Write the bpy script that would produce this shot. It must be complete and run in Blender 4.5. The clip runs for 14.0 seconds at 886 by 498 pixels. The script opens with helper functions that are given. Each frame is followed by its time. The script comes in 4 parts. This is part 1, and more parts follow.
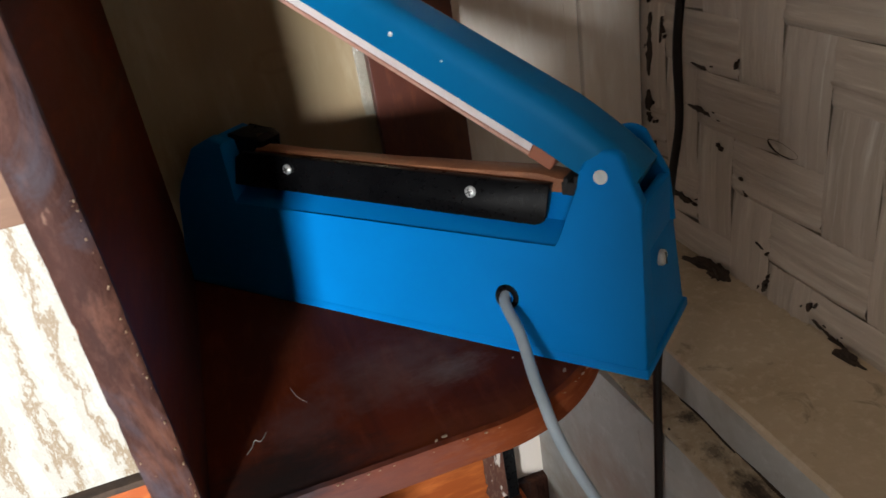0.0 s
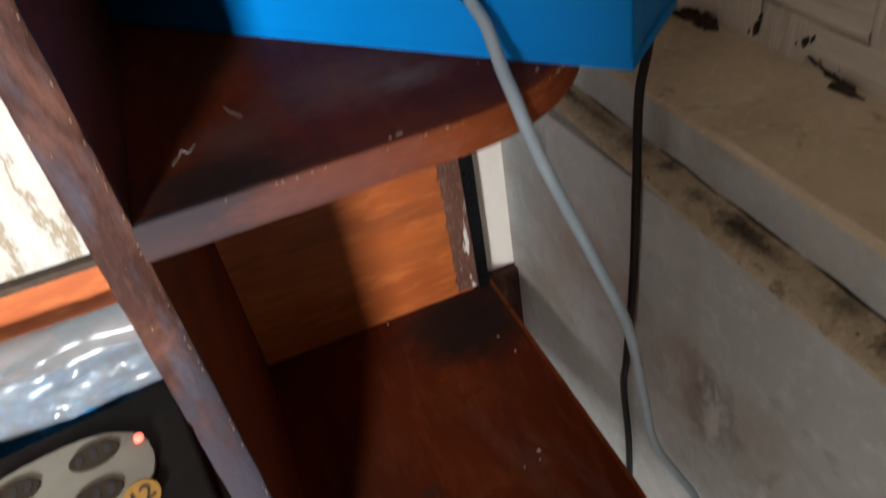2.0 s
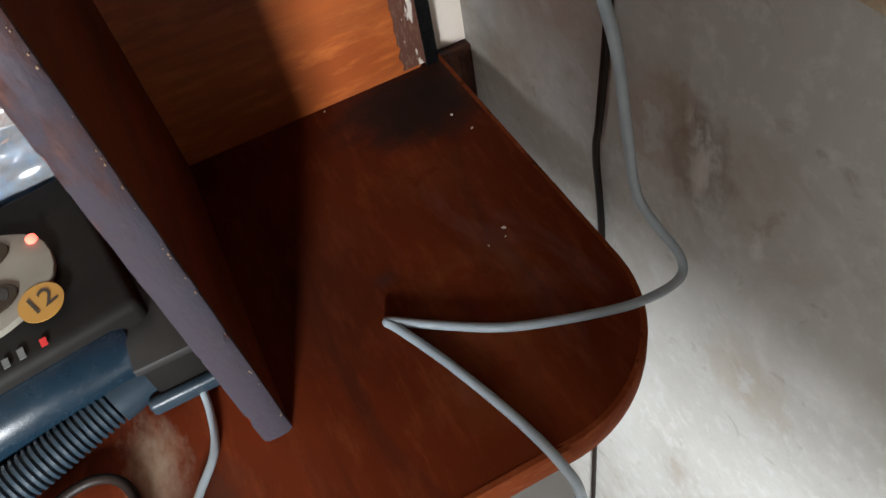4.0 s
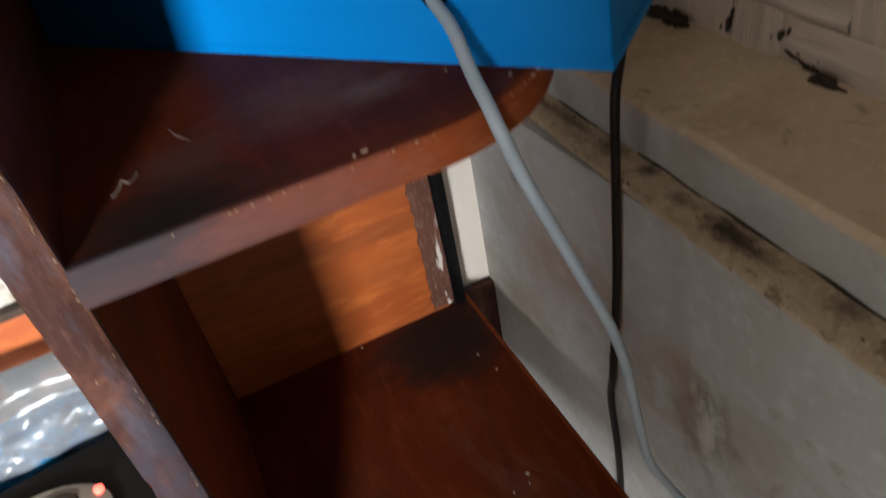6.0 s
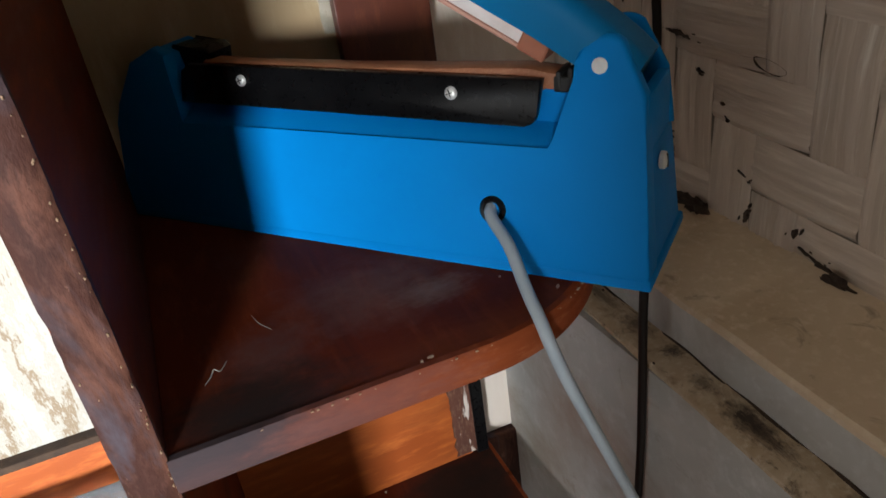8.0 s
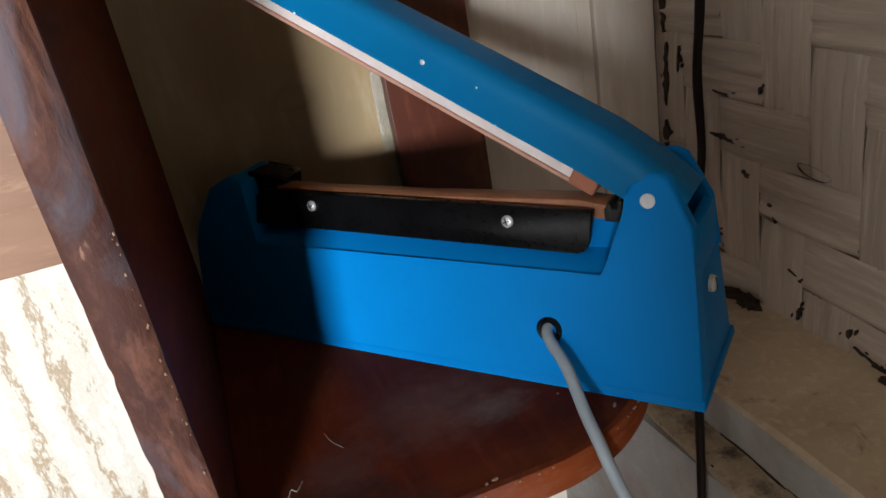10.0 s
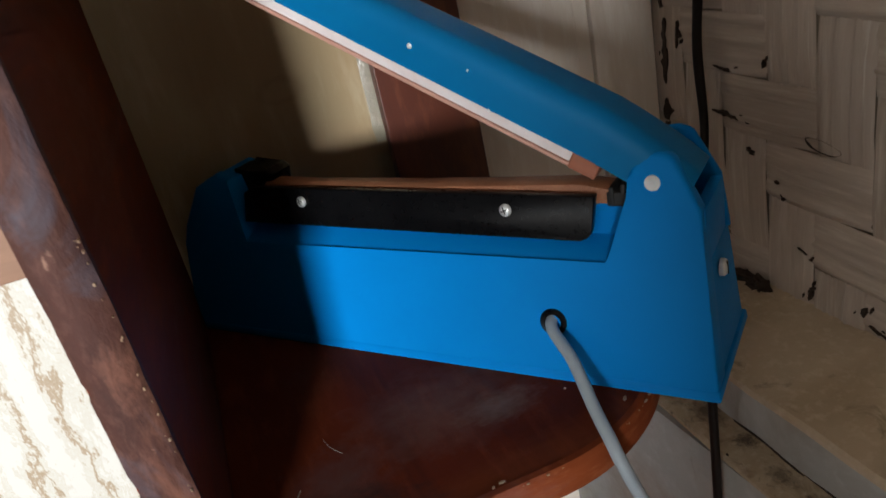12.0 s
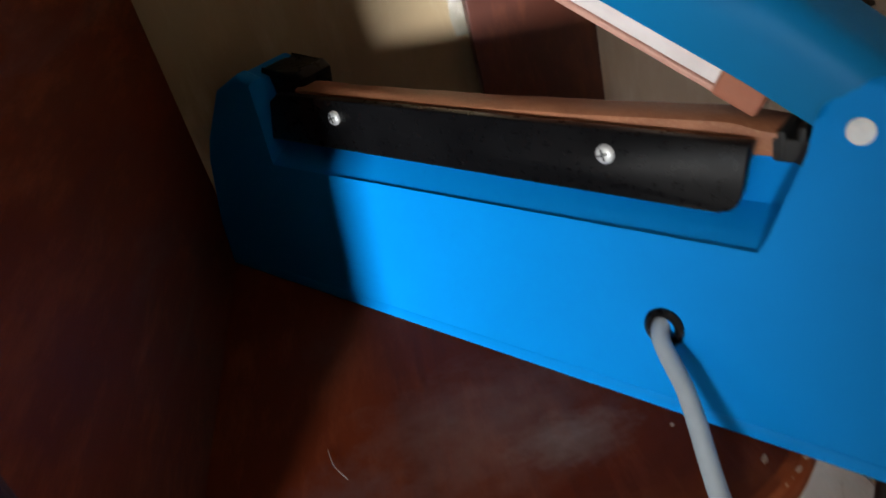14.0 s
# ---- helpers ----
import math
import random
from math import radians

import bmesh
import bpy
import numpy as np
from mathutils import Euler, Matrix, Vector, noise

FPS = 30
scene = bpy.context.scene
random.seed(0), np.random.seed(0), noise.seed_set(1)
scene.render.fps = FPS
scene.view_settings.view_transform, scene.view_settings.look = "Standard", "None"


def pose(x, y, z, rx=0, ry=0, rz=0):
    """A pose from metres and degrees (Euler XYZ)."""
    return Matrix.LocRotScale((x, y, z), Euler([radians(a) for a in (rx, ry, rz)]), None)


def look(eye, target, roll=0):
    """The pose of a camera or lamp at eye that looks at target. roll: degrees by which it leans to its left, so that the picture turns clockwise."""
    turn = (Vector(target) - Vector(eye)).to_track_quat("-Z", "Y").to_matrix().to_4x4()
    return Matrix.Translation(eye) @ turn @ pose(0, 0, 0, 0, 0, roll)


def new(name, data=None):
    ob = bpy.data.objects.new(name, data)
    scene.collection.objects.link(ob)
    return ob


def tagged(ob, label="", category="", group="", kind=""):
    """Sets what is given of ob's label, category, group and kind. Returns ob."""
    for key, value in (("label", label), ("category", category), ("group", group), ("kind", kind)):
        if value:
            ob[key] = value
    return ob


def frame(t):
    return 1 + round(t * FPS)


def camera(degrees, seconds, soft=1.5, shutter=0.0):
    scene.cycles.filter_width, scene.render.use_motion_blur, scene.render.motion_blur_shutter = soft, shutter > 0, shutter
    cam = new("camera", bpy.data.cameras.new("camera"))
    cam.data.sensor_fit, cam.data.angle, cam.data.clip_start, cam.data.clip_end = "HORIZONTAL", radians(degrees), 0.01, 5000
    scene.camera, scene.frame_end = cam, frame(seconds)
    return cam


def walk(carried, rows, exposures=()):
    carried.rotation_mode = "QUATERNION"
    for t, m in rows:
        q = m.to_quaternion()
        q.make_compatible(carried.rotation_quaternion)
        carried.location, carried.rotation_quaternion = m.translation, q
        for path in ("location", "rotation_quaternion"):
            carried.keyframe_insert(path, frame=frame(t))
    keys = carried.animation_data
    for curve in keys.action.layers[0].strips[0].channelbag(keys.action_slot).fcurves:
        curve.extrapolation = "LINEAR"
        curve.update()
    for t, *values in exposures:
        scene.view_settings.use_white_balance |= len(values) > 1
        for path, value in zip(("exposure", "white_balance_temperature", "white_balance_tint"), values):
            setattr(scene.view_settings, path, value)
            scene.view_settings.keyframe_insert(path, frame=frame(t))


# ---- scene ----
cam = camera(62.4, 14.0, shutter=0.6)
PATH = [
    (0, (-0.0463, -0.0073, 1.1924), (0.1757, 0.8514, 0.7305), -9.47),
    (0.5, (-0.0338, -0.0064, 1.1896), (0.1955, 0.8473, 0.7221), -10.38),
    (1, (-0.0297, -0.0120, 1.1720), (0.2106, 0.8188, 0.6700), -9.76),
    (1.5, (-0.0398, -0.0096, 1.1340), (0.1932, 0.7861, 0.5750), -9.97),
    (2, (-0.0526, -0.0052, 1.1015), (0.1475, 0.7508, 0.4783), -10.58),
    (2.5, (-0.0547, -0.0006, 1.0582), (0.1247, 0.6724, 0.3406), -10.76),
    (2.7, (-0.0648, -0.0046, 1.0294), (0.1226, 0.6335, 0.2826), -9.81),
    (4.8, (-0.0422, 0.0215, 0.9937), (0.1318, 0.6366, 0.2247), -14.38),
    (5, (-0.0388, 0.0200, 1.0128), (0.1587, 0.6753, 0.2837), -13.67),
    (5.5, (-0.0379, 0.0186, 1.0513), (0.1916, 0.7259, 0.3828), -11.74),
    (6, (-0.0467, 0.0201, 1.0887), (0.1957, 0.7675, 0.4702), -11.65),
    (6.5, (-0.0500, 0.0263, 1.1147), (0.2207, 0.8029, 0.5458), -9.74),
    (7, (-0.0560, 0.0250, 1.1292), (0.2216, 0.8211, 0.5914), -8.94),
    (7.5, (-0.0599, 0.0194, 1.1429), (0.2203, 0.8311, 0.6304), -8.88),
    (8, (-0.0622, 0.0174, 1.1458), (0.2191, 0.8393, 0.6505), -8.16),
    (8.5, (-0.0641, 0.0184, 1.1547), (0.2170, 0.8531, 0.6811), -7.61),
    (9, (-0.0656, 0.0138, 1.1679), (0.2053, 0.8652, 0.7186), -8.20),
    (9.2, (-0.0657, 0.0109, 1.1722), (0.1997, 0.8703, 0.7352), -8.59),
    (11.3, (-0.0653, 0.0125, 1.1890), (0.1625, 0.9019, 0.7926), -12.47),
    (11.5, (-0.0623, 0.0136, 1.1823), (0.1681, 0.9034, 0.7885), -12.20),
    (12, (-0.0582, 0.0261, 1.1771), (0.1815, 0.9009, 0.7560), -12.93),
    (12.5, (-0.0461, 0.0460, 1.1579), (0.1858, 0.9089, 0.7089), -13.20),
    (12.8, (-0.0344, 0.0621, 1.1455), (0.1728, 0.9265, 0.6874), -13.46),
    (13, (-0.0152, 0.0773, 1.1491), (0.1350, 0.9381, 0.6629), -15.75),
    (13.2, (-0.0150, 0.0878, 1.1408), (0.1346, 0.9519, 0.6603), -14.74),
    (13.5, (-0.0027, 0.1004, 1.1386), (0.0750, 0.9662, 0.6443), -16.73),
    (14, (-0.0043, 0.1303, 1.1421), (0.0332, 0.9899, 0.6325), -15.19),
]
EXPOSURES = [(0, 0.0), (9.2, 0.0), (11.3, -0.15), (12, -0.15), (12.5, -0.08), (13, 0.08), (13.5, 0.35), (14, 0.52)]
walk(cam, [(t, look(eye, target, roll)) for t, eye, target, roll in PATH], EXPOSURES)

# ---- world, light ----
world = bpy.data.worlds.new("world")
scene.world = world
world.use_nodes = True
sky = world.node_tree.nodes.new("ShaderNodeTexSky")
sky.sky_type, sky.sun_disc, sky.sun_elevation, sky.sun_rotation = "NISHITA", False, radians(40), radians(200)
world.node_tree.links.new(sky.outputs[0], world.node_tree.nodes["Background"].inputs[0])
world.node_tree.nodes["Background"].inputs[1].default_value = 0.1

# daylight through the one window of the room
WIN = (-1.05, -2.15, 1.25)
WIN_W, WIN_H = 0.64, 0.42
lamp_data = bpy.data.lights.new("window_daylight", "AREA")
lamp_data.shape, lamp_data.size, lamp_data.size_y, lamp_data.energy = "RECTANGLE", WIN_W, WIN_H, 250
lamp_data.color = (0.93, 0.97, 1.0)
lamp = new("window_daylight", lamp_data)
lamp.matrix_basis = pose(WIN[0], WIN[1], WIN[2], 90, 0, 0)

# weak fill lamp, added as daylight from an unseen doorway in the side wall
DOOR = (-2.36, -1.20, 1.15)
DOOR_W, DOOR_H = 0.9, 1.3
fill_data = bpy.data.lights.new("doorway_fill", "AREA")
fill_data.shape, fill_data.size, fill_data.size_y, fill_data.energy = "RECTANGLE", DOOR_W, DOOR_H, 7
fill_data.color = (0.97, 0.98, 1.0)
fill = new("doorway_fill", fill_data)
fill.matrix_basis = pose(*DOOR, 90, 0, -90)

# ---- materials ----


def surface(name, colors, scale=20.0, rough=0.5, bump=0.2, stretch=(1, 1, 1), fine=8.0, metal=0.0, stain=None, coat=0.0, vary=0.0, spec=0.5, bump_dist=0.002):
    """colors: two or three base colours mixed by coarse and fine noise. stain: (colour, scale, from, to, strength). stretch: grain direction."""
    m = bpy.data.materials.new(name)
    m.use_nodes = True
    nt = m.node_tree
    n, li = nt.nodes, nt.links
    b = n["Principled BSDF"]
    tc, mp = n.new("ShaderNodeTexCoord"), n.new("ShaderNodeMapping")
    mp.inputs["Scale"].default_value = stretch
    li.new(tc.outputs["Object"], mp.inputs["Vector"])
    src = mp.outputs["Vector"]
    if vary:
        info = n.new("ShaderNodeObjectInfo")
        add = n.new("ShaderNodeVectorMath")
        sc = n.new("ShaderNodeMath")
        sc.operation, sc.inputs[1].default_value = "MULTIPLY", 7.0
        li.new(info.outputs["Random"], sc.inputs[0])
        li.new(src, add.inputs[0])
        li.new(sc.outputs[0], add.inputs[1])
        src = add.outputs[0]

    def noise_tex(s, detail, rough_=0.6, dist=0.0, vec=None):
        t = n.new("ShaderNodeTexNoise")
        t.inputs["Scale"].default_value, t.inputs["Detail"].default_value, t.inputs["Roughness"].default_value, t.inputs["Distortion"].default_value = s, detail, rough_, dist
        li.new(vec or src, t.inputs["Vector"])
        return t.outputs["Fac"]

    def ramp(fac, a, c):
        r = n.new("ShaderNodeMapRange")
        r.inputs["From Min"].default_value, r.inputs["From Max"].default_value = a, c
        li.new(fac, r.inputs["Value"])
        return r.outputs["Result"]

    def mix(fac, a, c, blend="MIX"):
        x = n.new("ShaderNodeMix")
        x.data_type, x.blend_type = "RGBA", blend
        if fac is None:
            x.inputs[0].default_value = 1.0
        elif isinstance(fac, float):
            x.inputs[0].default_value = fac
        else:
            li.new(fac, x.inputs[0])
        for k, v in ((6, a), (7, c)):
            if isinstance(v, tuple):
                x.inputs[k].default_value = (*v, 1)
            else:
                li.new(v, x.inputs[k])
        return x.outputs[2]

    coarse = noise_tex(scale, 4, 0.6, 0.4)
    grain = noise_tex(scale * fine, 6, 0.65)
    col = mix(ramp(coarse, 0.35, 0.65), colors[0], colors[1])
    if len(colors) > 2:
        col = mix(ramp(grain, 0.5, 0.72), col, colors[2])
    if vary:
        hv = n.new("ShaderNodeHueSaturation")
        v2 = n.new("ShaderNodeMapRange")
        v2.inputs["To Min"].default_value, v2.inputs["To Max"].default_value = 1 - vary, 1 + vary
        li.new(info.outputs["Random"], v2.inputs["Value"])
        li.new(v2.outputs["Result"], hv.inputs["Value"])
        li.new(col, hv.inputs["Color"])
        col = hv.outputs["Color"]
    for st in stain or ():
        scol, sscale, s0, s1, power = st
        f = ramp(noise_tex(sscale, 5, 0.62, 0.8), s0, s1)
        p = n.new("ShaderNodeMath")
        p.operation, p.inputs[1].default_value = "MULTIPLY", power
        li.new(f, p.inputs[0])
        col = mix(p.outputs[0], col, scol)
    li.new(col, b.inputs["Base Color"])
    rr = n.new("ShaderNodeMapRange")
    rr.inputs["To Min"].default_value, rr.inputs["To Max"].default_value = max(0.02, rough - 0.1), min(1, rough + 0.12)
    li.new(grain, rr.inputs["Value"])
    li.new(rr.outputs["Result"], b.inputs["Roughness"])
    b.inputs["Metallic"].default_value = metal
    b.inputs["Coat Weight"].default_value = coat
    b.inputs["Specular IOR Level"].default_value = spec
    b.inputs["Coat Roughness"].default_value = 0.25
    if bump:
        bp = n.new("ShaderNodeBump")
        bp.inputs["Strength"].default_value, bp.inputs["Distance"].default_value = bump, bump_dist
        hmix = n.new("ShaderNodeMath")
        hmix.operation = "ADD"
        li.new(grain, hmix.inputs[0])
        li.new(coarse, hmix.inputs[1])
        li.new(hmix.outputs[0], bp.inputs["Height"])
        li.new(bp.outputs[0], b.inputs["Normal"])
    return m


def glow(name, color, power):
    m = bpy.data.materials.new(name)
    m.use_nodes = True
    b = m.node_tree.nodes["Principled BSDF"]
    b.inputs["Base Color"].default_value = (*color, 1)
    b.inputs["Emission Color"].default_value = (*color, 1)
    b.inputs["Emission Strength"].default_value = power
    return m


def clear_plastic(name):
    m = bpy.data.materials.new(name)
    m.use_nodes = True
    b = m.node_tree.nodes["Principled BSDF"]
    b.inputs["Base Color"].default_value = (0.80, 0.82, 0.83, 1)
    b.inputs["Roughness"].default_value = 0.22
    b.inputs["Transmission Weight"].default_value = 0.86
    b.inputs["IOR"].default_value = 1.35
    return m


BLUE = surface("blue_plastic", [(0.0002, 0.185, 0.53), (0.0003, 0.20, 0.57)], 12, 0.5, 0.05, fine=30, spec=0.08, bump_dist=0.0005)
BLUE_ARM = surface("blue_arm_paint", [(0.0006, 0.125, 0.30), (0.001, 0.14, 0.33)], 12, 0.45, 0.06, fine=40, spec=0.14, bump_dist=0.0005)
BLACK = surface("black_plastic", [(0.0025, 0.0025, 0.003), (0.005, 0.005, 0.0055)], 30, 0.28, 0, spec=0.22)
RUBBER = surface("black_rubber", [(0.008, 0.008, 0.008), (0.015, 0.014, 0.013)], 40, 0.6, 0.1)
STEEL = surface("zinc_steel", [(0.80, 0.80, 0.79), (0.66, 0.66, 0.64)], 200, 0.35, 0.1, metal=0.45)
RIVET = surface("painted_rivet", [(0.75, 0.76, 0.76), (0.62, 0.63, 0.63)], 150, 0.45, 0.1)
COPPER_TAPE = surface("brown_glass_cloth", [(0.32, 0.125, 0.060), (0.24, 0.088, 0.040), (0.40, 0.19, 0.10)], 60, 0.45, 0.3, fine=20, bump_dist=0.0006)
COPPER_TIP = surface("brown_tape_end", [(0.36, 0.13, 0.075), (0.28, 0.09, 0.05)], 60, 0.4, 0.2)
WHITE_STRIP = surface("white_silicone_strip", [(0.72, 0.66, 0.64), (0.62, 0.53, 0.5)], 40, 0.55, 0.1)
PINK_EDGE = surface("pale_tape_edge", [(0.55, 0.3, 0.23), (0.48, 0.24, 0.18)], 60, 0.5, 0.1)
CORD = surface("grey_cord_pvc", [(0.36, 0.415, 0.45), (0.30, 0.35, 0.39)], 30, 0.45, 0.05)
CABLE = surface("dark_brown_cable_pvc", [(0.009, 0.005, 0.004), (0.014, 0.008, 0.006)], 30, 0.5, 0.1, spec=0.25)
WOOD = surface("red_brown_varnished_wood", [(0.145, 0.026, 0.0085), (0.092, 0.0165, 0.006), (0.185, 0.040, 0.014)], 9, 0.5, 0.12, stretch=(1, 0.25, 1), fine=9, spec=0.04,
               stain=[((0.03, 0.014, 0.012), 14, 0.52, 0.72, 0.7), ((0.22, 0.17, 0.15), 17, 0.62, 0.8, 0.22)])
WOOD_BACK = surface("orange_brown_varnished_plywood", [(0.41, 0.096, 0.018), (0.30, 0.064, 0.012), (0.50, 0.132, 0.026)], 8, 0.45, 0.1, stretch=(0.35, 1, 1.6), fine=9, coat=0.12,
                    stain=[((0.07, 0.02, 0.009), 11, 0.56, 0.75, 0.5)])
WOOD_POST = surface("dark_red_wood", [(0.115, 0.024, 0.009), (0.07, 0.015, 0.007), (0.16, 0.040, 0.015)], 10, 0.45, 0.1, stretch=(1, 1, 0.3), fine=9, coat=0.1)
WOOD_EDGE = surface("worn_wood_edge", [(0.060, 0.023, 0.017), (0.040, 0.016, 0.012), (0.09, 0.040, 0.030)], 60, 0.6, 0.35, stretch=(1, 1, 0.38), fine=5, spec=0.15,
                    stain=[((0.20, 0.085, 0.055), 34, 0.50, 0.66, 0.6), ((0.080, 0.078, 0.10), 28, 0.50, 0.64, 0.65), ((0.34, 0.20, 0.14), 130, 0.66, 0.74, 0.6)])
WOOD_EDGE_H = surface("worn_shelf_edge", [(0.25, 0.060, 0.020), (0.18, 0.040, 0.014), (0.30, 0.090, 0.038)], 28, 0.6, 0.3, stretch=(0.3, 0.3, 1), fine=7, spec=0.02,
                      stain=[((0.06, 0.04, 0.042), 22, 0.56, 0.72, 0.6)])
PALE_CHIP = surface("bare_wood_chip", [(0.30, 0.19, 0.115), (0.38, 0.26, 0.17)], 120, 0.8, 0.3)
LINT = surface("dull_lint", [(0.30, 0.26, 0.22), (0.22, 0.19, 0.16)], 200, 0.9, 0.2)
DUST = surface("pale_dust_fleck", [(0.6, 0.55, 0.48), (0.45, 0.38, 0.3)], 200, 0.9, 0.2)
PLY = surface("old_pale_plywood", [(0.42, 0.33, 0.19), (0.34, 0.25, 0.135), (0.48, 0.39, 0.25)], 7, 0.65, 0.15, stretch=(1, 1, 0.22), fine=10,
              stain=[((0.30, 0.19, 0.09), 6, 0.55, 0.75, 0.6)])
CREAM = surface("cream_stained_board", [(0.80, 0.74, 0.62), (0.74, 0.66, 0.52)], 10, 0.6, 0.1, stretch=(1, 1, 0.4))
PLASTER = surface("grey_white_plaster", [(0.475, 0.475, 0.455), (0.41, 0.40, 0.375), (0.52, 0.525, 0.51)], 6, 0.75, 0.35, fine=12,
                  stain=[((0.26, 0.19, 0.13), 7, 0.53, 0.74, 0.65), ((0.22, 0.16, 0.11), 38, 0.62, 0.72, 0.4), ((0.60, 0.58, 0.55), 11, 0.6, 0.75, 0.4)])
LEDGE = surface("yellowed_painted_ledge", [(0.63, 0.50, 0.35), (0.53, 0.41, 0.27), (0.69, 0.57, 0.42)], 9, 0.7, 0.3, fine=14,
                stain=[((0.14, 0.09, 0.05), 40, 0.62, 0.74, 0.6), ((0.22, 0.15, 0.08), 9, 0.58, 0.75, 0.4)])
GROOVE = surface("grimy_brown_ledge_lip", [(0.50, 0.40, 0.28), (0.40, 0.30, 0.19), (0.56, 0.47, 0.35)], 24, 0.8, 0.4, fine=8,
                 stain=[((0.16, 0.10, 0.055), 45, 0.56, 0.70, 0.6), ((0.045, 0.03, 0.018), 95, 0.60, 0.70, 0.7)])
GRIME = surface("dark_grime", [(0.03, 0.018, 0.012), (0.06, 0.035, 0.02)], 60, 0.95, 0.5)
PLANK = surface("whitewashed_plank", [(0.83, 0.74, 0.65), (0.76, 0.66, 0.56), (0.86, 0.79, 0.71)], 9, 0.7, 0.25, stretch=(1, 1, 0.2), fine=10, vary=0.08,
                stain=[((0.36, 0.24, 0.15), 8, 0.58, 0.76, 0.5)])
BAMBOO_V = surface("whitewashed_bamboo_upright", [(0.59, 0.49, 0.405), (0.49, 0.40, 0.32), (0.66, 0.57, 0.48)], 26, 0.65, 0.5, stretch=(1, 1.6, 0.10), fine=6, vary=0.07,
                   stain=[((0.17, 0.12, 0.08), 22, 0.62, 0.76, 0.5), ((0.74, 0.69, 0.62), 46, 0.60, 0.68, 0.8)])
BAMBOO_H = surface("whitewashed_bamboo_level", [(0.59, 0.49, 0.405), (0.49, 0.40, 0.32), (0.66, 0.57, 0.48)], 26, 0.65, 0.5, stretch=(1, 0.10, 1.6), fine=6, vary=0.07,
                   stain=[((0.17, 0.12, 0.08), 22, 0.60, 0.76, 0.6), ((0.58, 0.52, 0.45), 50, 0.62, 0.72, 0.4)])
BAMBOO_BACK = surface("bamboo_backing", [(0.34, 0.275, 0.21), (0.24, 0.185, 0.135)], 20, 0.85, 0.3)
ROOM = surface("dark_bare_wall", [(0.17, 0.14, 0.11), (0.13, 0.105, 0.083)], 3, 0.85, 0.1)
CONCRETE = surface("dark_cement_floor", [(0.11, 0.10, 0.09), (0.08, 0.073, 0.066)], 4, 0.8, 0.2)
DARK_CASE = surface("dark_grey_case", [(0.010, 0.009, 0.008), (0.007, 0.006, 0.0055)], 15, 0.6, 0.08, spec=0.12)
NAVY = surface("dark_blue_plastic", [(0.004, 0.012, 0.021), (0.006, 0.017, 0.028)], 12, 0.25, 0.05)
BEIGE = surface("beige_plastic", [(0.18, 0.167, 0.135), (0.145, 0.132, 0.105)], 20, 0.45, 0.05)
SOCKET = surface("brown_socket_insert", [(0.030, 0.021, 0.013), (0.018, 0.012, 0.008)], 30, 0.5, 0.05, spec=0.2)
TAPE = surface("shiny_clear_tape", [(0.30, 0.26, 0.19), (0.22, 0.19, 0.13)], 60, 0.2, 0.3, coat=0.6)
STICKER = surface("orange_sticker", [(0.33, 0.17, 0.028), (0.28, 0.14, 0.024)], 30, 0.5, 0.02)
INK = surface("black_ink", [(0.02, 0.015, 0.01), (0.03, 0.02, 0.015)], 60, 0.6, 0)
RED_INK = surface("red_print", [(0.5, 0.02, 0.02), (0.45, 0.02, 0.02)], 60, 0.5, 0)
GREY_PRINT = surface("grey_print", [(0.10, 0.105, 0.105), (0.08, 0.085, 0.085)], 60, 0.5, 0)
BAG_BLUE = surface("blue_wrapper", [(0.002, 0.018, 0.055), (0.006, 0.11, 0.26)], 55, 0.2, 0.3)
CLEAR = clear_plastic("clear_plastic_film")
LED = glow("red_indicator", (1.0, 0.12, 0.08), 3.0)



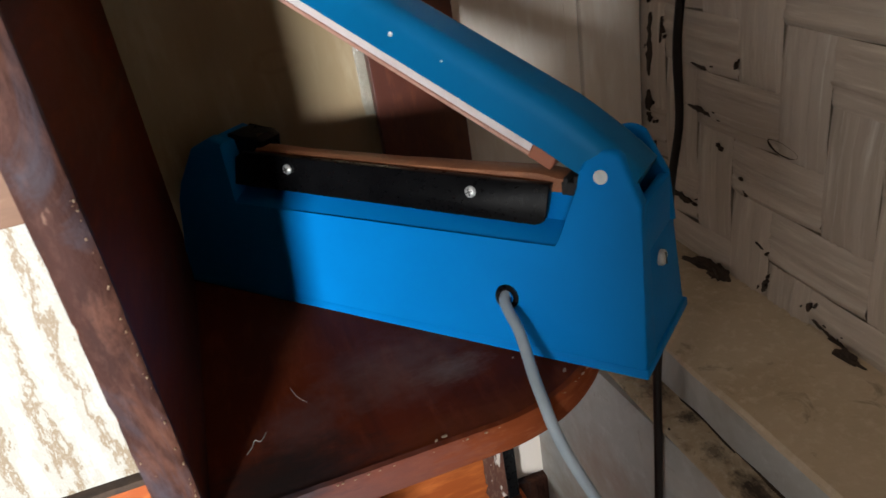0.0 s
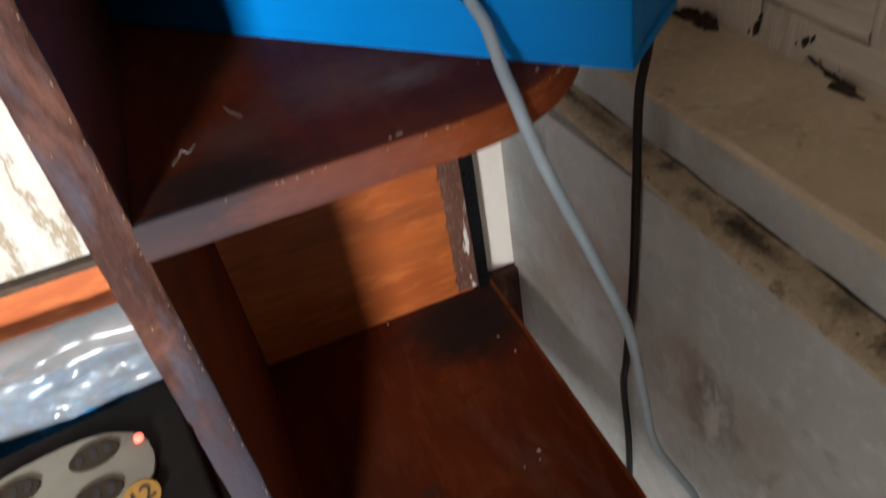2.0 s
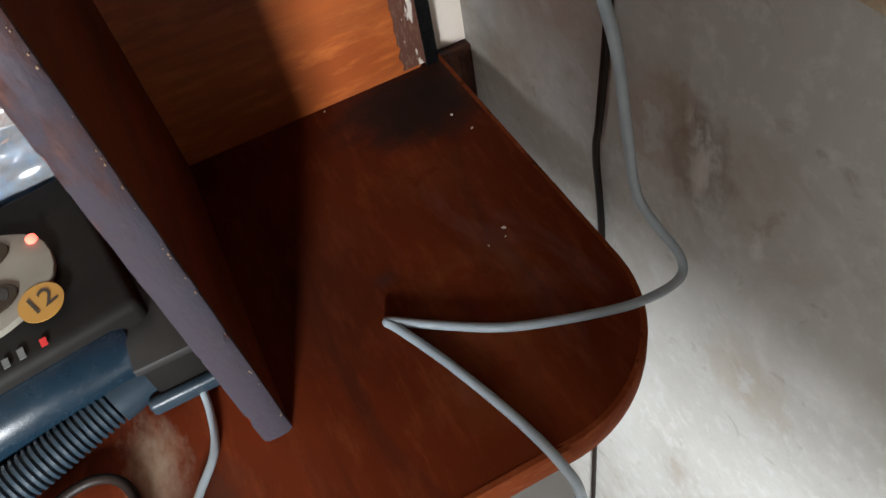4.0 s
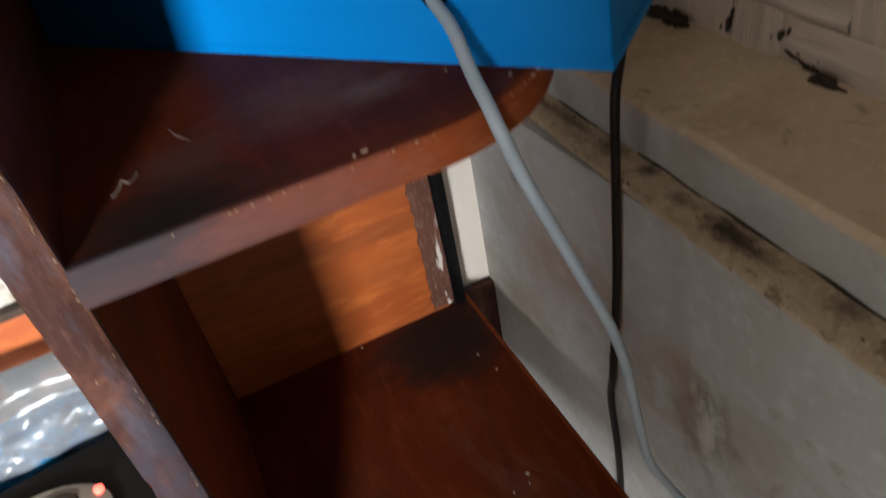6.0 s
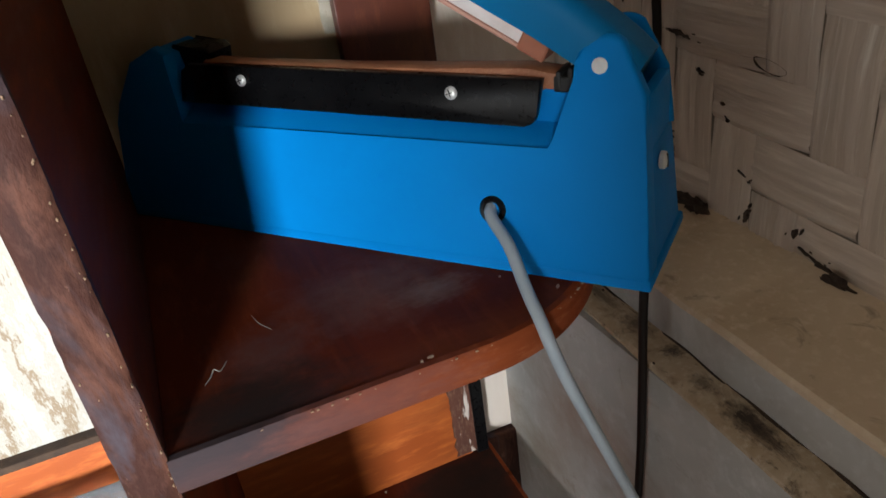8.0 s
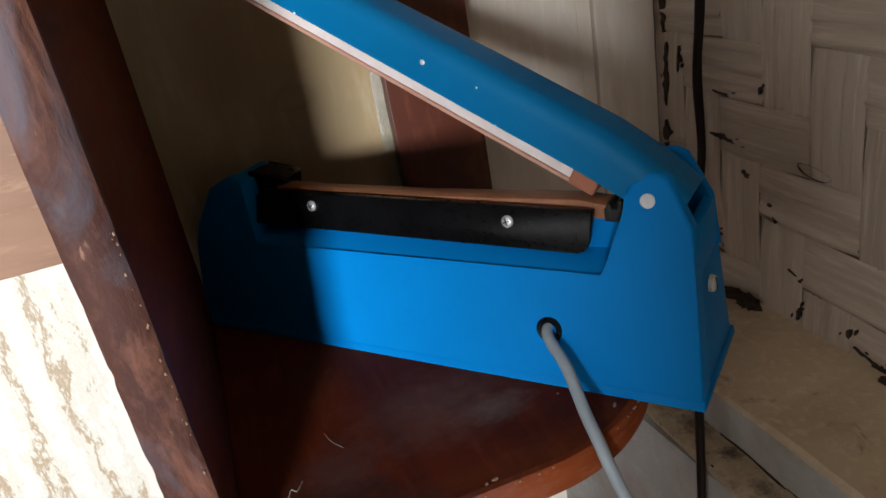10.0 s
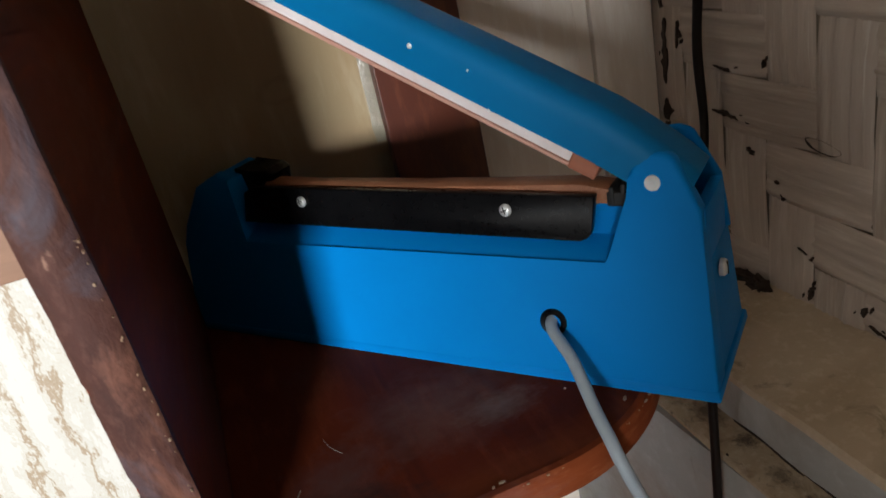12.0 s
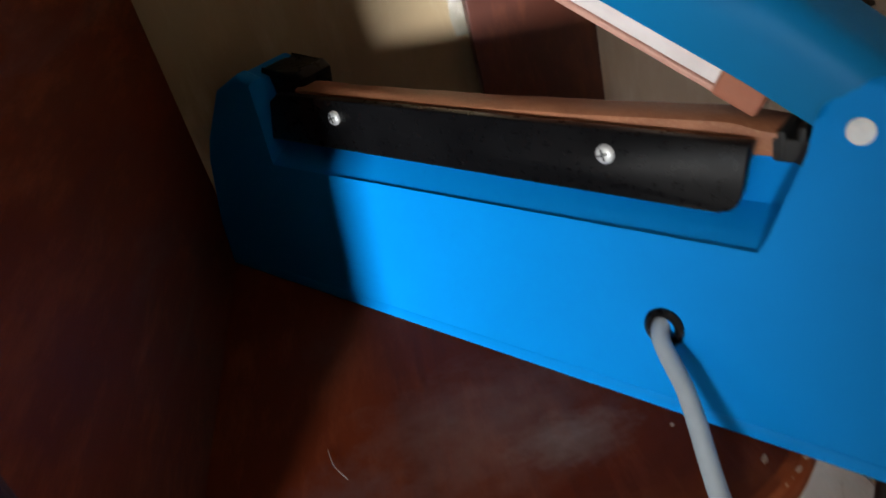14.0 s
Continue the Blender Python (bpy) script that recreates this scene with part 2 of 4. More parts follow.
def blotch(m, centre, size, color, strength=0.8, rag=0.6, scale=2.2, inner=0.25, hollow=0.0):
    """A stain of its own place and ragged shape. hollow: how far its middle stays clean."""
    nt = m.node_tree
    n, li = nt.nodes, nt.links
    b = n["Principled BSDF"]
    old = b.inputs["Base Color"].links[0].from_socket
    tc = n.new("ShaderNodeTexCoord")
    mp = n.new("ShaderNodeMapping")
    mp.vector_type = "POINT"
    mp.inputs["Location"].default_value = [-c / s for c, s in zip(centre, size)]
    mp.inputs["Scale"].default_value = [1 / s for s in size]
    li.new(tc.outputs["Object"], mp.inputs["Vector"])
    nz = n.new("ShaderNodeTexNoise")
    nz.inputs["Scale"].default_value, nz.inputs["Detail"].default_value, nz.inputs["Roughness"].default_value = scale, 5, 0.65
    li.new(mp.outputs[0], nz.inputs["Vector"])
    off = n.new("ShaderNodeVectorMath")
    off.operation, off.inputs[1].default_value = "SUBTRACT", (0.5, 0.5, 0.5)
    li.new(nz.outputs["Color"], off.inputs[0])
    sc = n.new("ShaderNodeVectorMath")
    sc.operation = "SCALE"
    sc.inputs["Scale"].default_value = rag * 2
    li.new(off.outputs[0], sc.inputs[0])
    add = n.new("ShaderNodeVectorMath")
    li.new(mp.outputs[0], add.inputs[0])
    li.new(sc.outputs[0], add.inputs[1])
    ln = n.new("ShaderNodeVectorMath")
    ln.operation = "LENGTH"
    li.new(add.outputs[0], ln.inputs[0])
    out = n.new("ShaderNodeMapRange")
    out.inputs["From Min"].default_value, out.inputs["From Max"].default_value = 1.0, inner
    out.inputs["To Min"].default_value, out.inputs["To Max"].default_value = 0.0, strength
    li.new(ln.outputs["Value"], out.inputs["Value"])
    fac = out.outputs["Result"]
    if hollow:
        inn = n.new("ShaderNodeMapRange")
        inn.inputs["From Min"].default_value, inn.inputs["From Max"].default_value = hollow * 0.6, hollow
        li.new(ln.outputs["Value"], inn.inputs["Value"])
        mul = n.new("ShaderNodeMath")
        mul.operation = "MULTIPLY"
        li.new(fac, mul.inputs[0])
        li.new(inn.outputs["Result"], mul.inputs[1])
        fac = mul.outputs[0]
    x = n.new("ShaderNodeMix")
    x.data_type = "RGBA"
    li.new(fac, x.inputs[0])
    li.new(old, x.inputs[6])
    x.inputs[7].default_value = (*color, 1)
    li.new(x.outputs[2], b.inputs["Base Color"])


# scar, damp and paint marks on the lower wall
for c, s, col, st, hol in (((0.188, 0.256, 0.664), (0.2, 0.034, 0.050), (0.15, 0.095, 0.058), 0.9, 0.55), ((0.188, 0.262, 0.678), (0.2, 0.014, 0.022), (0.12, 0.075, 0.045), 0.85, 0.5), ((0.188, 0.252, 0.652), (0.2, 0.008, 0.028), (0.66, 0.63, 0.60), 0.75, 0), ((0.188, 0.268, 0.690), (0.2, 0.005, 0.013), (0.62, 0.59, 0.55), 0.6, 0), ((0.188, 0.285, 0.700), (0.2, 0.022, 0.020), (0.31, 0.22, 0.14), 0.5, 0),
                           ((0.188, 0.200, 0.630), (0.2, 0.006, 0.016), (0.62, 0.62, 0.63), 0.6, 0), ((0.175, 0.475, 0.765), (0.2, 0.012, 0.035), (0.10, 0.075, 0.05), 0.6, 0), ((0.175, 0.50, 0.60), (0.2, 0.07, 0.045), (0.24, 0.17, 0.10), 0.6, 0),
                           ((0.18, 0.34, 0.775), (0.2, 0.05, 0.02), (0.56, 0.52, 0.47), 0.5, 0), ((0.18, 0.40, 0.70), (0.2, 0.07, 0.05), (0.33, 0.22, 0.16), 0.6, 0), ((0.19, 0.30, 0.66), (0.2, 0.06, 0.07), (0.34, 0.25, 0.19), 0.55, 0.3), ((0.178, 0.46, 0.66), (0.2, 0.05, 0.10), (0.35, 0.27, 0.21), 0.5, 0), ((0.19, 0.18, 0.50), (0.2, 0.05, 0.05), (0.33, 0.26, 0.16), 0.45, 0.3), ((0.19, 0.13, 0.56), (0.2, 0.03, 0.03), (0.60, 0.60, 0.58), 0.5, 0)):
    blotch(PLASTER, c, s, col, st, 0.7, 2.0, 0.2, hol)
# dusty scuffs and darker patches on the shelf boards (their own space: y - 0.25, z + 0.15)
for c, s, col, st, hol in (((0.005, 0.075, 1.10), (0.055, 0.040, 0.02), (0.19, 0.125, 0.10), 0.45, 0), ((0.03, 0.058, 1.10), (0.025, 0.014, 0.02), (0.27, 0.20, 0.16), 0.5, 0), ((-0.055, 0.05, 1.10), (0.03, 0.03, 0.02), (0.10, 0.075, 0.075), 0.5, 0),
                           ((0.03, 0.01, 1.10), (0.09, 0.022, 0.02), (0.20, 0.055, 0.018), 0.5, 0), ((-0.06, 0.012, 1.10), (0.05, 0.018, 0.02), (0.035, 0.03, 0.035), 0.7, 0),
                           ((0.04, 0.03, 0.753), (0.05, 0.05, 0.02), (0.21, 0.075, 0.026), 0.45, 0.6), ((0.02, -0.03, 0.753), (0.05, 0.04, 0.02), (0.20, 0.065, 0.022), 0.4, 0.4), ((0.055, 0.15, 0.753), (0.05, 0.03, 0.02), (0.19, 0.062, 0.022), 0.35, 0.3),
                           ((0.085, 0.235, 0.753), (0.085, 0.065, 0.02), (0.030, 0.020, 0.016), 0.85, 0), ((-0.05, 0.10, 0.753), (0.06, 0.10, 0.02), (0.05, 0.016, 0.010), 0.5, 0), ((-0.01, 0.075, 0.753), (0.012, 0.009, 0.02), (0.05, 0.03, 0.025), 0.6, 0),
                           ((-0.185, 0.02, 0.753), (0.022, 0.045, 0.02), (0.32, 0.25, 0.18), 0.7, 0), ((-0.16, -0.02, 0.753), (0.03, 0.04, 0.02), (0.06, 0.03, 0.02), 0.6, 0)):
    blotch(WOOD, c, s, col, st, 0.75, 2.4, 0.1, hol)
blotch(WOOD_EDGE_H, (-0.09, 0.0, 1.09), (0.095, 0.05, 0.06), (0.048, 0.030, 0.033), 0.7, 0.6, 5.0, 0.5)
# bluish fill light on the low upright edge, put into its colour as purple-grey
blotch(WOOD_EDGE, (-0.1125, 0.0, 0.84), (0.1, 0.1, 0.20), (0.045, 0.040, 0.052), 0.9, 0.7, 9.0, 0.6)
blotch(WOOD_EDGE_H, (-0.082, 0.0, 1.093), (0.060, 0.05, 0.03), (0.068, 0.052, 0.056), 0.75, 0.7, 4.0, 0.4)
blotch(WOOD_EDGE_H, (-0.02, 0.0, 1.091), (0.06, 0.05, 0.02), (0.19, 0.075, 0.06), 0.6, 0.7, 5.0, 0.4)
# lower board darker still in its back corner
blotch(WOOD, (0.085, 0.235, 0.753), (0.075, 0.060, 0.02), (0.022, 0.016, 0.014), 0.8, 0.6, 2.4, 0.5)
blotch(WOOD, (-0.07, 0.02, 1.10), (0.055, 0.030, 0.02), (0.020, 0.019, 0.018), 0.8, 0.7, 2.4, 0.3)
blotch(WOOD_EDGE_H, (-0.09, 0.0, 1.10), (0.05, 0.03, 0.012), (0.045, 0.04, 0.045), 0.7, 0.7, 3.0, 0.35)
mould = random.Random(5)
for k in range(14):
    blotch(GROOVE, (0.2025 - mould.uniform(0, 0.006), 0.02 + 0.036 * k + mould.uniform(-0.015, 0.015), 0.818), (mould.uniform(0.006, 0.014), mould.uniform(0.010, 0.032), 0.03), (0.035, 0.021, 0.013), mould.uniform(0.6, 0.95), 0.9, 3.5, 0.25)
# knots, brown bleeding and one paler patch on the plywood
for c, s, col, st, hol in (((-0.005, 0.54, 1.085), (0.020, 0.05, 0.011), (0.20, 0.12, 0.05), 0.6, 0.75), ((-0.05, 0.54, 1.12), (0.03, 0.05, 0.05), (0.28, 0.17, 0.08), 0.45, 0), ((0.01, 0.54, 1.02), (0.07, 0.05, 0.04), (0.25, 0.14, 0.07), 0.5, 0), ((0.058, 0.54, 1.06), (0.008, 0.05, 0.03), (0.66, 0.62, 0.52), 0.8, 0)):
    blotch(PLY, c, s, col, st, 0.35, 1.6, 0.3, hol)

# ---- mesh helpers ----


def part(name, bm, material, parent=None, label="", smooth=False):
    """One mesh object out of a bmesh, under a thing or a part."""
    me = bpy.data.meshes.new(name)
    bmesh.ops.recalc_face_normals(bm, faces=bm.faces[:])
    for f in bm.faces:
        f.smooth = smooth
    bm.to_mesh(me)
    bm.free()
    for m in material if isinstance(material, (list, tuple)) else (material,):
        me.materials.append(m)
    if smooth:
        me.set_sharp_from_angle(angle=radians(38))
    ob = new(name, me)
    if parent is not None:
        ob.parent = parent
    return tagged(ob, label)


def structure(name, bm, material, label, category, smooth=False):
    return tagged(part(name, bm, material, None, "", smooth), label, category, kind="structure")


def thing(name, label, category, m=None, group=""):
    ob = new(name)
    ob.empty_display_size = 0.02
    if m is not None:
        ob.matrix_basis = m
    return tagged(ob, label, category, group)


def add_box(bm, lo, hi, bevel=0.0, seg=2, taper=None):
    v = [bm.verts.new((x, y, z)) for x in (lo[0], hi[0]) for y in (lo[1], hi[1]) for z in (lo[2], hi[2])]
    if taper:
        for p in v:
            p.co = Vector(taper(p.co))
    fs = [bm.faces.new([v[i] for i in q]) for q in ((0, 1, 3, 2), (4, 6, 7, 5), (0, 4, 5, 1), (2, 3, 7, 6), (0, 2, 6, 4), (1, 5, 7, 3))]
    if bevel:
        es = list({e for f in fs for e in f.edges})
        bmesh.ops.bevel(bm, geom=es, offset=bevel, segments=seg, affect="EDGES", profile=0.5)
    return bm


def box(lo, hi, bevel=0.0, seg=2, taper=None):
    return add_box(bmesh.new(), lo, hi, bevel, seg, taper)


def add_prism(bm, outline, place, depth0, depth1, bevel=0.0, seg=2):
    """A flat outline [(a, b)] drawn out between two depths; place(a, b, d) gives the point."""
    low = [bm.verts.new(place(a, b, depth0)) for a, b in outline]
    top = [bm.verts.new(place(a, b, depth1)) for a, b in outline]
    k = len(outline)
    fs = [bm.faces.new(low[::-1]), bm.faces.new(top)]
    fs += [bm.faces.new((low[i], low[(i + 1) % k], top[(i + 1) % k], top[i])) for i in range(k)]
    if bevel:
        bmesh.ops.bevel(bm, geom=list({e for f in fs[:2] for e in f.edges}), offset=bevel, segments=seg, affect="EDGES", profile=0.5)
    return bm


def prism(outline, place, d0, d1, bevel=0.0, seg=2):
    return add_prism(bmesh.new(), outline, place, d0, d1, bevel, seg)


def spline(points, steps=8):
    """Points on a smooth curve through the points given (Catmull-Rom)."""
    p = [Vector(q) for q in points]
    p = [p[0] * 2 - p[1], *p, p[-1] * 2 - p[-2]]
    out = []
    for i in range(1, len(p) - 2):
        a, b, c, d = p[i - 1], p[i], p[i + 1], p[i + 2]
        for s in range(steps):
            t = s / steps
            out.append(0.5 * (2 * b + (c - a) * t + (2 * a - 5 * b + 4 * c - d) * t * t + (3 * b - a - 3 * c + d) * t ** 3))
    return [*out, p[-2]]


def add_tube(bm, path, radius, sides=10):
    """radius: a number, or a function of the way along from 0 to 1."""
    rings, up = [], None
    for i, p in enumerate(path):
        d = (path[min(i + 1, len(path) - 1)] - path[max(i - 1, 0)]).normalized()
        if up is None:
            up = d.orthogonal().normalized()
        up = (up - d * up.dot(d)).normalized()
        side = d.cross(up)
        r = radius(i / (len(path) - 1)) if callable(radius) else radius
        rings.append([bm.verts.new(p + r * (math.cos(a) * up + math.sin(a) * side)) for a in (2 * math.pi * k / sides for k in range(sides))])
    for a, b in zip(rings, rings[1:]):
        for k in range(sides):
            bm.faces.new((a[k], a[(k + 1) % sides], b[(k + 1) % sides], b[k]))
    bm.faces.new(rings[0][::-1])
    bm.faces.new(rings[-1])
    return bm


def tube(path, radius, sides=10):
    return add_tube(bmesh.new(), path, radius, sides)


def add_lathe(bm, profile, m, sides=24):
    """profile: (radius, height) rows turned round the local z of the pose m."""
    rings = []
    for r, h in profile:
        if r < 1e-6:
            rings.append([bm.verts.new(m @ Vector((0, 0, h)))])
        else:
            rings.append([bm.verts.new(m @ Vector((r * math.cos(a), r * math.sin(a), h))) for a in (2 * math.pi * k / sides for k in range(sides))])
    for a, b in zip(rings, rings[1:]):
        for k in range(sides):
            q = (a[k % len(a)], a[(k + 1) % len(a)], b[(k + 1) % len(b)], b[k % len(b)])
            q = tuple(dict.fromkeys(q))
            if len(q) > 2:
                bm.faces.new(q)
    return bm


def lathe(profile, m=Matrix(), sides=24):
    return add_lathe(bmesh.new(), profile, m, sides)


def arc(cx, cy, r, a0, a1, k=8, ry=None):
    return [(cx + r * math.cos(radians(a0 + (a1 - a0) * i / k)), cy + (ry or r) * math.sin(radians(a0 + (a1 - a0) * i / k))) for i in range(k + 1)]


def flat(a, b, d):
    return (a, b, d)


# ---- the room shell ----
FLOOR = -0.15
structure("floor", box((-2.4, -2.3, FLOOR - 0.1), (0.6, 0.75, FLOOR)), CONCRETE, "dark worn cement floor of the room", "floor")
structure("ceiling", box((-2.4, -2.3, 2.3), (0.6, 0.75, 2.4)), ROOM, "plain dull ceiling over the room", "ceiling")
bm = bmesh.new()
y0, y1, z1 = DOOR[1] - DOOR_W / 2, DOOR[1] + DOOR_W / 2, DOOR[2] + DOOR_H / 2
for lo, hi in (((-2.3, FLOOR), (y0, 2.3)), ((y1, FLOOR), (0.75, 2.3)), ((y0, z1), (y1, 2.3))):
    add_box(bm, (-2.5, lo[0], lo[1]), (-2.4, hi[0], hi[1]))
structure("wall_west", bm, ROOM, "plain dull side wall, its unseen doorway added for the fill lamp", "wall")
bm = bmesh.new()
x0, x1, z0, z1 = WIN[0] - WIN_W / 2, WIN[0] + WIN_W / 2, WIN[2] - WIN_H / 2, WIN[2] + WIN_H / 2
for lo, hi in (((-2.4, FLOOR), (x0, 2.3)), ((x1, FLOOR), (0.6, 2.3)), ((x0, FLOOR), (x1, z0)), ((x0, z1), (x1, 2.3))):
    add_box(bm, (lo[0], -2.3, lo[1]), (hi[0], -2.2, hi[1]))
structure("wall_south", bm, ROOM, "plain dull wall with one open window", "wall")

# unseen light blocker added between window and corner, open at the bottom
structure("wall_partition", box((-0.428, -0.67, 0.755), (0.6, -0.63, 2.3)), ROOM, "plain dark unseen panel added to shade the right side, ending above the floor", "wall")

# right wall: plaster below, timber ledge, bamboo above
structure("wall_lower_east", box((0.170, -2.2, FLOOR), (0.60, 0.60, 0.810), 0, 2, lambda c: (c[0] + 0.055 * max(-0.5, 0.56 - c[1]) if c[0] < 0.3 else c[0], *c[1:])), PLASTER, "stained grey-white plastered lower wall", "wall")


def ledge_strip(y0, y1, outline, wobble, seed, steps=90):
    """A moulding run along y with an uneven, worn section. outline: (x, z) round the section."""
    bm = bmesh.new()
    rings = []
    for i in range(steps + 1):
        y = y0 + (y1 - y0) * i / steps
        ring = []
        for k, (x, z) in enumerate(outline):
            q = Vector((k * 3.1 + seed, y * 22, seed))
            ring.append(bm.verts.new((x + wobble * noise.noise(q), y, z + wobble * noise.noise(q + Vector((9, 3, 1))))))
        rings.append(ring)
    k = len(outline)
    for a, b in zip(rings, rings[1:]):
        for j in range(k):
            bm.faces.new((a[j], a[(j + 1) % k], b[(j + 1) % k], b[j]))
    bm.faces.new(rings[0][::-1])
    bm.faces.new(rings[-1])
    return bm


structure("ledge_lip", ledge_strip(-0.6, 0.56, [(0.30, 0.8105), (0.1845, 0.8105), (0.1822, 0.8120), (0.1818, 0.8150), (0.184, 0.8170), (0.192, 0.8185), (0.30, 0.8195)], 0.0012, 3.0),
          GROOVE, "grimy yellow-brown wooden lip below the ledge", "ledge", smooth=True)
structure("ledge_board", ledge_strip(-0.6, 0.56, [(0.33, 0.8515), (0.2085, 0.8515), (0.2074, 0.8525), (0.2074, 0.8560), (0.2098, 0.8582), (0.33, 0.857)], 0.0011, 11.0),
          LEDGE, "yellowed painted timber ledge with grime spots", "ledge", smooth=True)
structure("ledge_face", ledge_strip(-0.6, 0.56, [(0.33, 0.812), (0.2092, 0.812), (0.2085, 0.830), (0.2082, 0.8522), (0.33, 0.8522)], 0.0007, 21.0),
          PLASTER, "grey-white upright face of the ledge", "ledge", smooth=True)
structure("ledge_grime", ledge_strip(-0.6, 0.54, [(0.215, 0.816), (0.2068, 0.8168), (0.2072, 0.8185), (0.2082, 0.8197), (0.215, 0.8200)], 0.0034, 31.0, 700),
          GRIME, "black grime line along the foot of the ledge", "dirt", smooth=True)
structure("wall_upper_east", box((0.312, -2.2, 0.83), (0.60, 0.60, 2.3)), BAMBOO_BACK, "backing of the woven bamboo wall", "wall")

# back wall: plaster low down, whitewashed planks above, old plywood sheet behind the shelves
structure("wall_north", box((-2.4, 0.575, FLOOR), (0.178, 0.70, 2.3)), PLASTER, "whitish plastered end wall in the corner", "wall")
planks = structure("plank_wall", box((0.05, 0.562, 0.588), (0.312, 0.575, 1.7)), PLASTER, "whitewashed upright plank boarding in the corner", "wall")
structure("plywood_sheet", box((-0.60, 0.540, 0.70), (0.0615, 0.552, 1.6), 0.001), PLY, "old pale plywood sheet with brown knots behind the shelves", "board")

structure("white_batten", box((-0.030, 0.531, 0.70), (0.0637, 0.5385, 0.799), 0.0008), PLANK, "whitewashed batten behind the back panel", "batten")

# ---- the shelf unit ----
SHELF_Z, LOW_Z = 0.950, 0.603
UP_X0, UP_X1, UP_Y = -0.121, -0.104, 0.253
BACK_Y = 0.524

shelf_unit = thing("corner_shelf_unit", "red-brown varnished wooden shelf unit with rounded open end shelves", "shelf", pose(0, 0.25, FLOOR))


def under(bm):
    """Moves world-built geometry into the shelf unit's own space."""
    bmesh.ops.translate(bm, verts=bm.verts[:], vec=(0, -0.25, -FLOOR))
    return bm


def rough_edge(bm, pick, amount, freq, seed):
    for v in bm.verts:
        if pick(v.co):
            v.co += amount * Vector((noise.noise(v.co * freq + Vector((seed, 0, 0))), noise.noise(v.co * freq + Vector((0, seed, 5))), noise.noise(v.co * freq + Vector((2, 5, seed)))))


# upright side panel with a worn front edge
part("side_panel", under(box((UP_X0, UP_Y + 0.0015, LOW_Z), (UP_X1, BACK_Y + 0.004, 1.45))), WOOD, shelf_unit, "dark red-brown upright side panel")
bm = bmesh.new()
steps = 220
rows_ = []
for i in range(steps + 1):
    z = LOW_Z + (1.45 - LOW_Z) * i / steps
    j = [noise.noise(Vector((s * 7.7, z * f, 1.3))) for s, f in ((1, 60), (2, 90), (3, 25), (4, 160), (5, 160))]
    chip_r, chip_l = max(0, j[3] - 0.3) * 0.0022, max(0, j[4] - 0.3) * 0.0016
    w = 0.0004 * j[0]
    rows_.append([bm.verts.new(c) for c in (
        (UP_X0 - 0.0005, UP_Y + 0.006, z), (UP_X0 - 0.0005 + w + chip_l, UP_Y + 0.0012 + chip_l, z), (UP_X0 + 0.0022, UP_Y - 0.0006 + 0.0003 * j[2], z),
        (0.5 * (UP_X0 + UP_X1), UP_Y - 0.001 + 0.0004 * j[2], z), (UP_X1 - 0.0022, UP_Y - 0.0006 + 0.0003 * j[0], z),
        (UP_X1 + 0.0005 + w - chip_r, UP_Y + 0.0012 + chip_r, z), (UP_X1 + 0.0005, UP_Y + 0.006, z))])
for a, b in zip(rows_, rows_[1:]):
    for k in range(6):
        bm.faces.new((a[k], a[k + 1], b[k + 1], b[k]))
    bm.faces.new((a[6], a[0], b[0], b[6]))
bm.faces.new(rows_[0])
bm.faces.new(rows_[-1][::-1])
part("front_edge", under(bm), WOOD_EDGE, shelf_unit, "worn greyish pink-brown front edge with chipped arrises", smooth=True)


def shelf_outline(x0, x1, y0, y1, r, inset=0.0):
    return [(x0, y1), (x0, y0 + inset), *arc(x1 - r, y0 + r, r - inset, -90, 0, 16), (x1 - inset, y1)]


def rounded_board(x0, x1, y0, y1, r, top, thick, name, label):
    part(name, under(prism(shelf_outline(x0, x1, y0, y1, r, 0.003), flat, top - thick, top, 0.0008)), WOOD, shelf_unit, label)
    # worn edge band along the rounded rim
    line = [(x0, y0), *arc(x1 - r, y0 + r, r, -90, 0, 40), (x1, y1)]
    dense = []
    for (ax, ay), (bx, by) in zip(line, line[1:]):
        k = max(1, int(math.hypot(bx - ax, by - ay) / 0.0035))
        dense += [(ax + (bx - ax) * i / k, ay + (by - ay) * i / k) for i in range(k)]
    dense.append(line[-1])
    bm = bmesh.new()
    rings = []
    for i, (x, y) in enumerate(dense):
        ax, ay = dense[max(0, i - 1)]
        bx, by = dense[min(len(dense) - 1, i + 1)]
        d = Vector((by - ay, -(bx - ax), 0)).normalized()
        p = Vector((x, y, 0))
        a = noise.noise(Vector((x * 90, y * 90, top)))
        c = max(0, noise.noise(Vector((x * 170, y * 170, top + 4))) - 0.3) * 0.008
        sect = ((-0.0045, top + 0.0004), (-0.0012 - c, top + 0.0004 - c * 0.6), (0.0, top - 0.0022), (0.0004 + 0.0004 * a, top - thick * 0.5), (0.0, top - thick + 0.002), (-0.0012, top - thick - 0.0004), (-0.0045, top - thick - 0.0004))
        rings.append([bm.verts.new(p + d * o + Vector((0, 0, h))) for o, h in sect])
    for a, b in zip(rings, rings[1:]):
        for k in range(6):
            bm.faces.new((a[k], a[k + 1], b[k + 1], b[k]))
        bm.faces.new((a[6], a[0], b[0], b[6]))
    bm.faces.new(rings[0])
    bm.faces.new(rings[-1][::-1])
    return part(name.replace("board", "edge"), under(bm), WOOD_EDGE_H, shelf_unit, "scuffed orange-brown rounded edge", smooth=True)


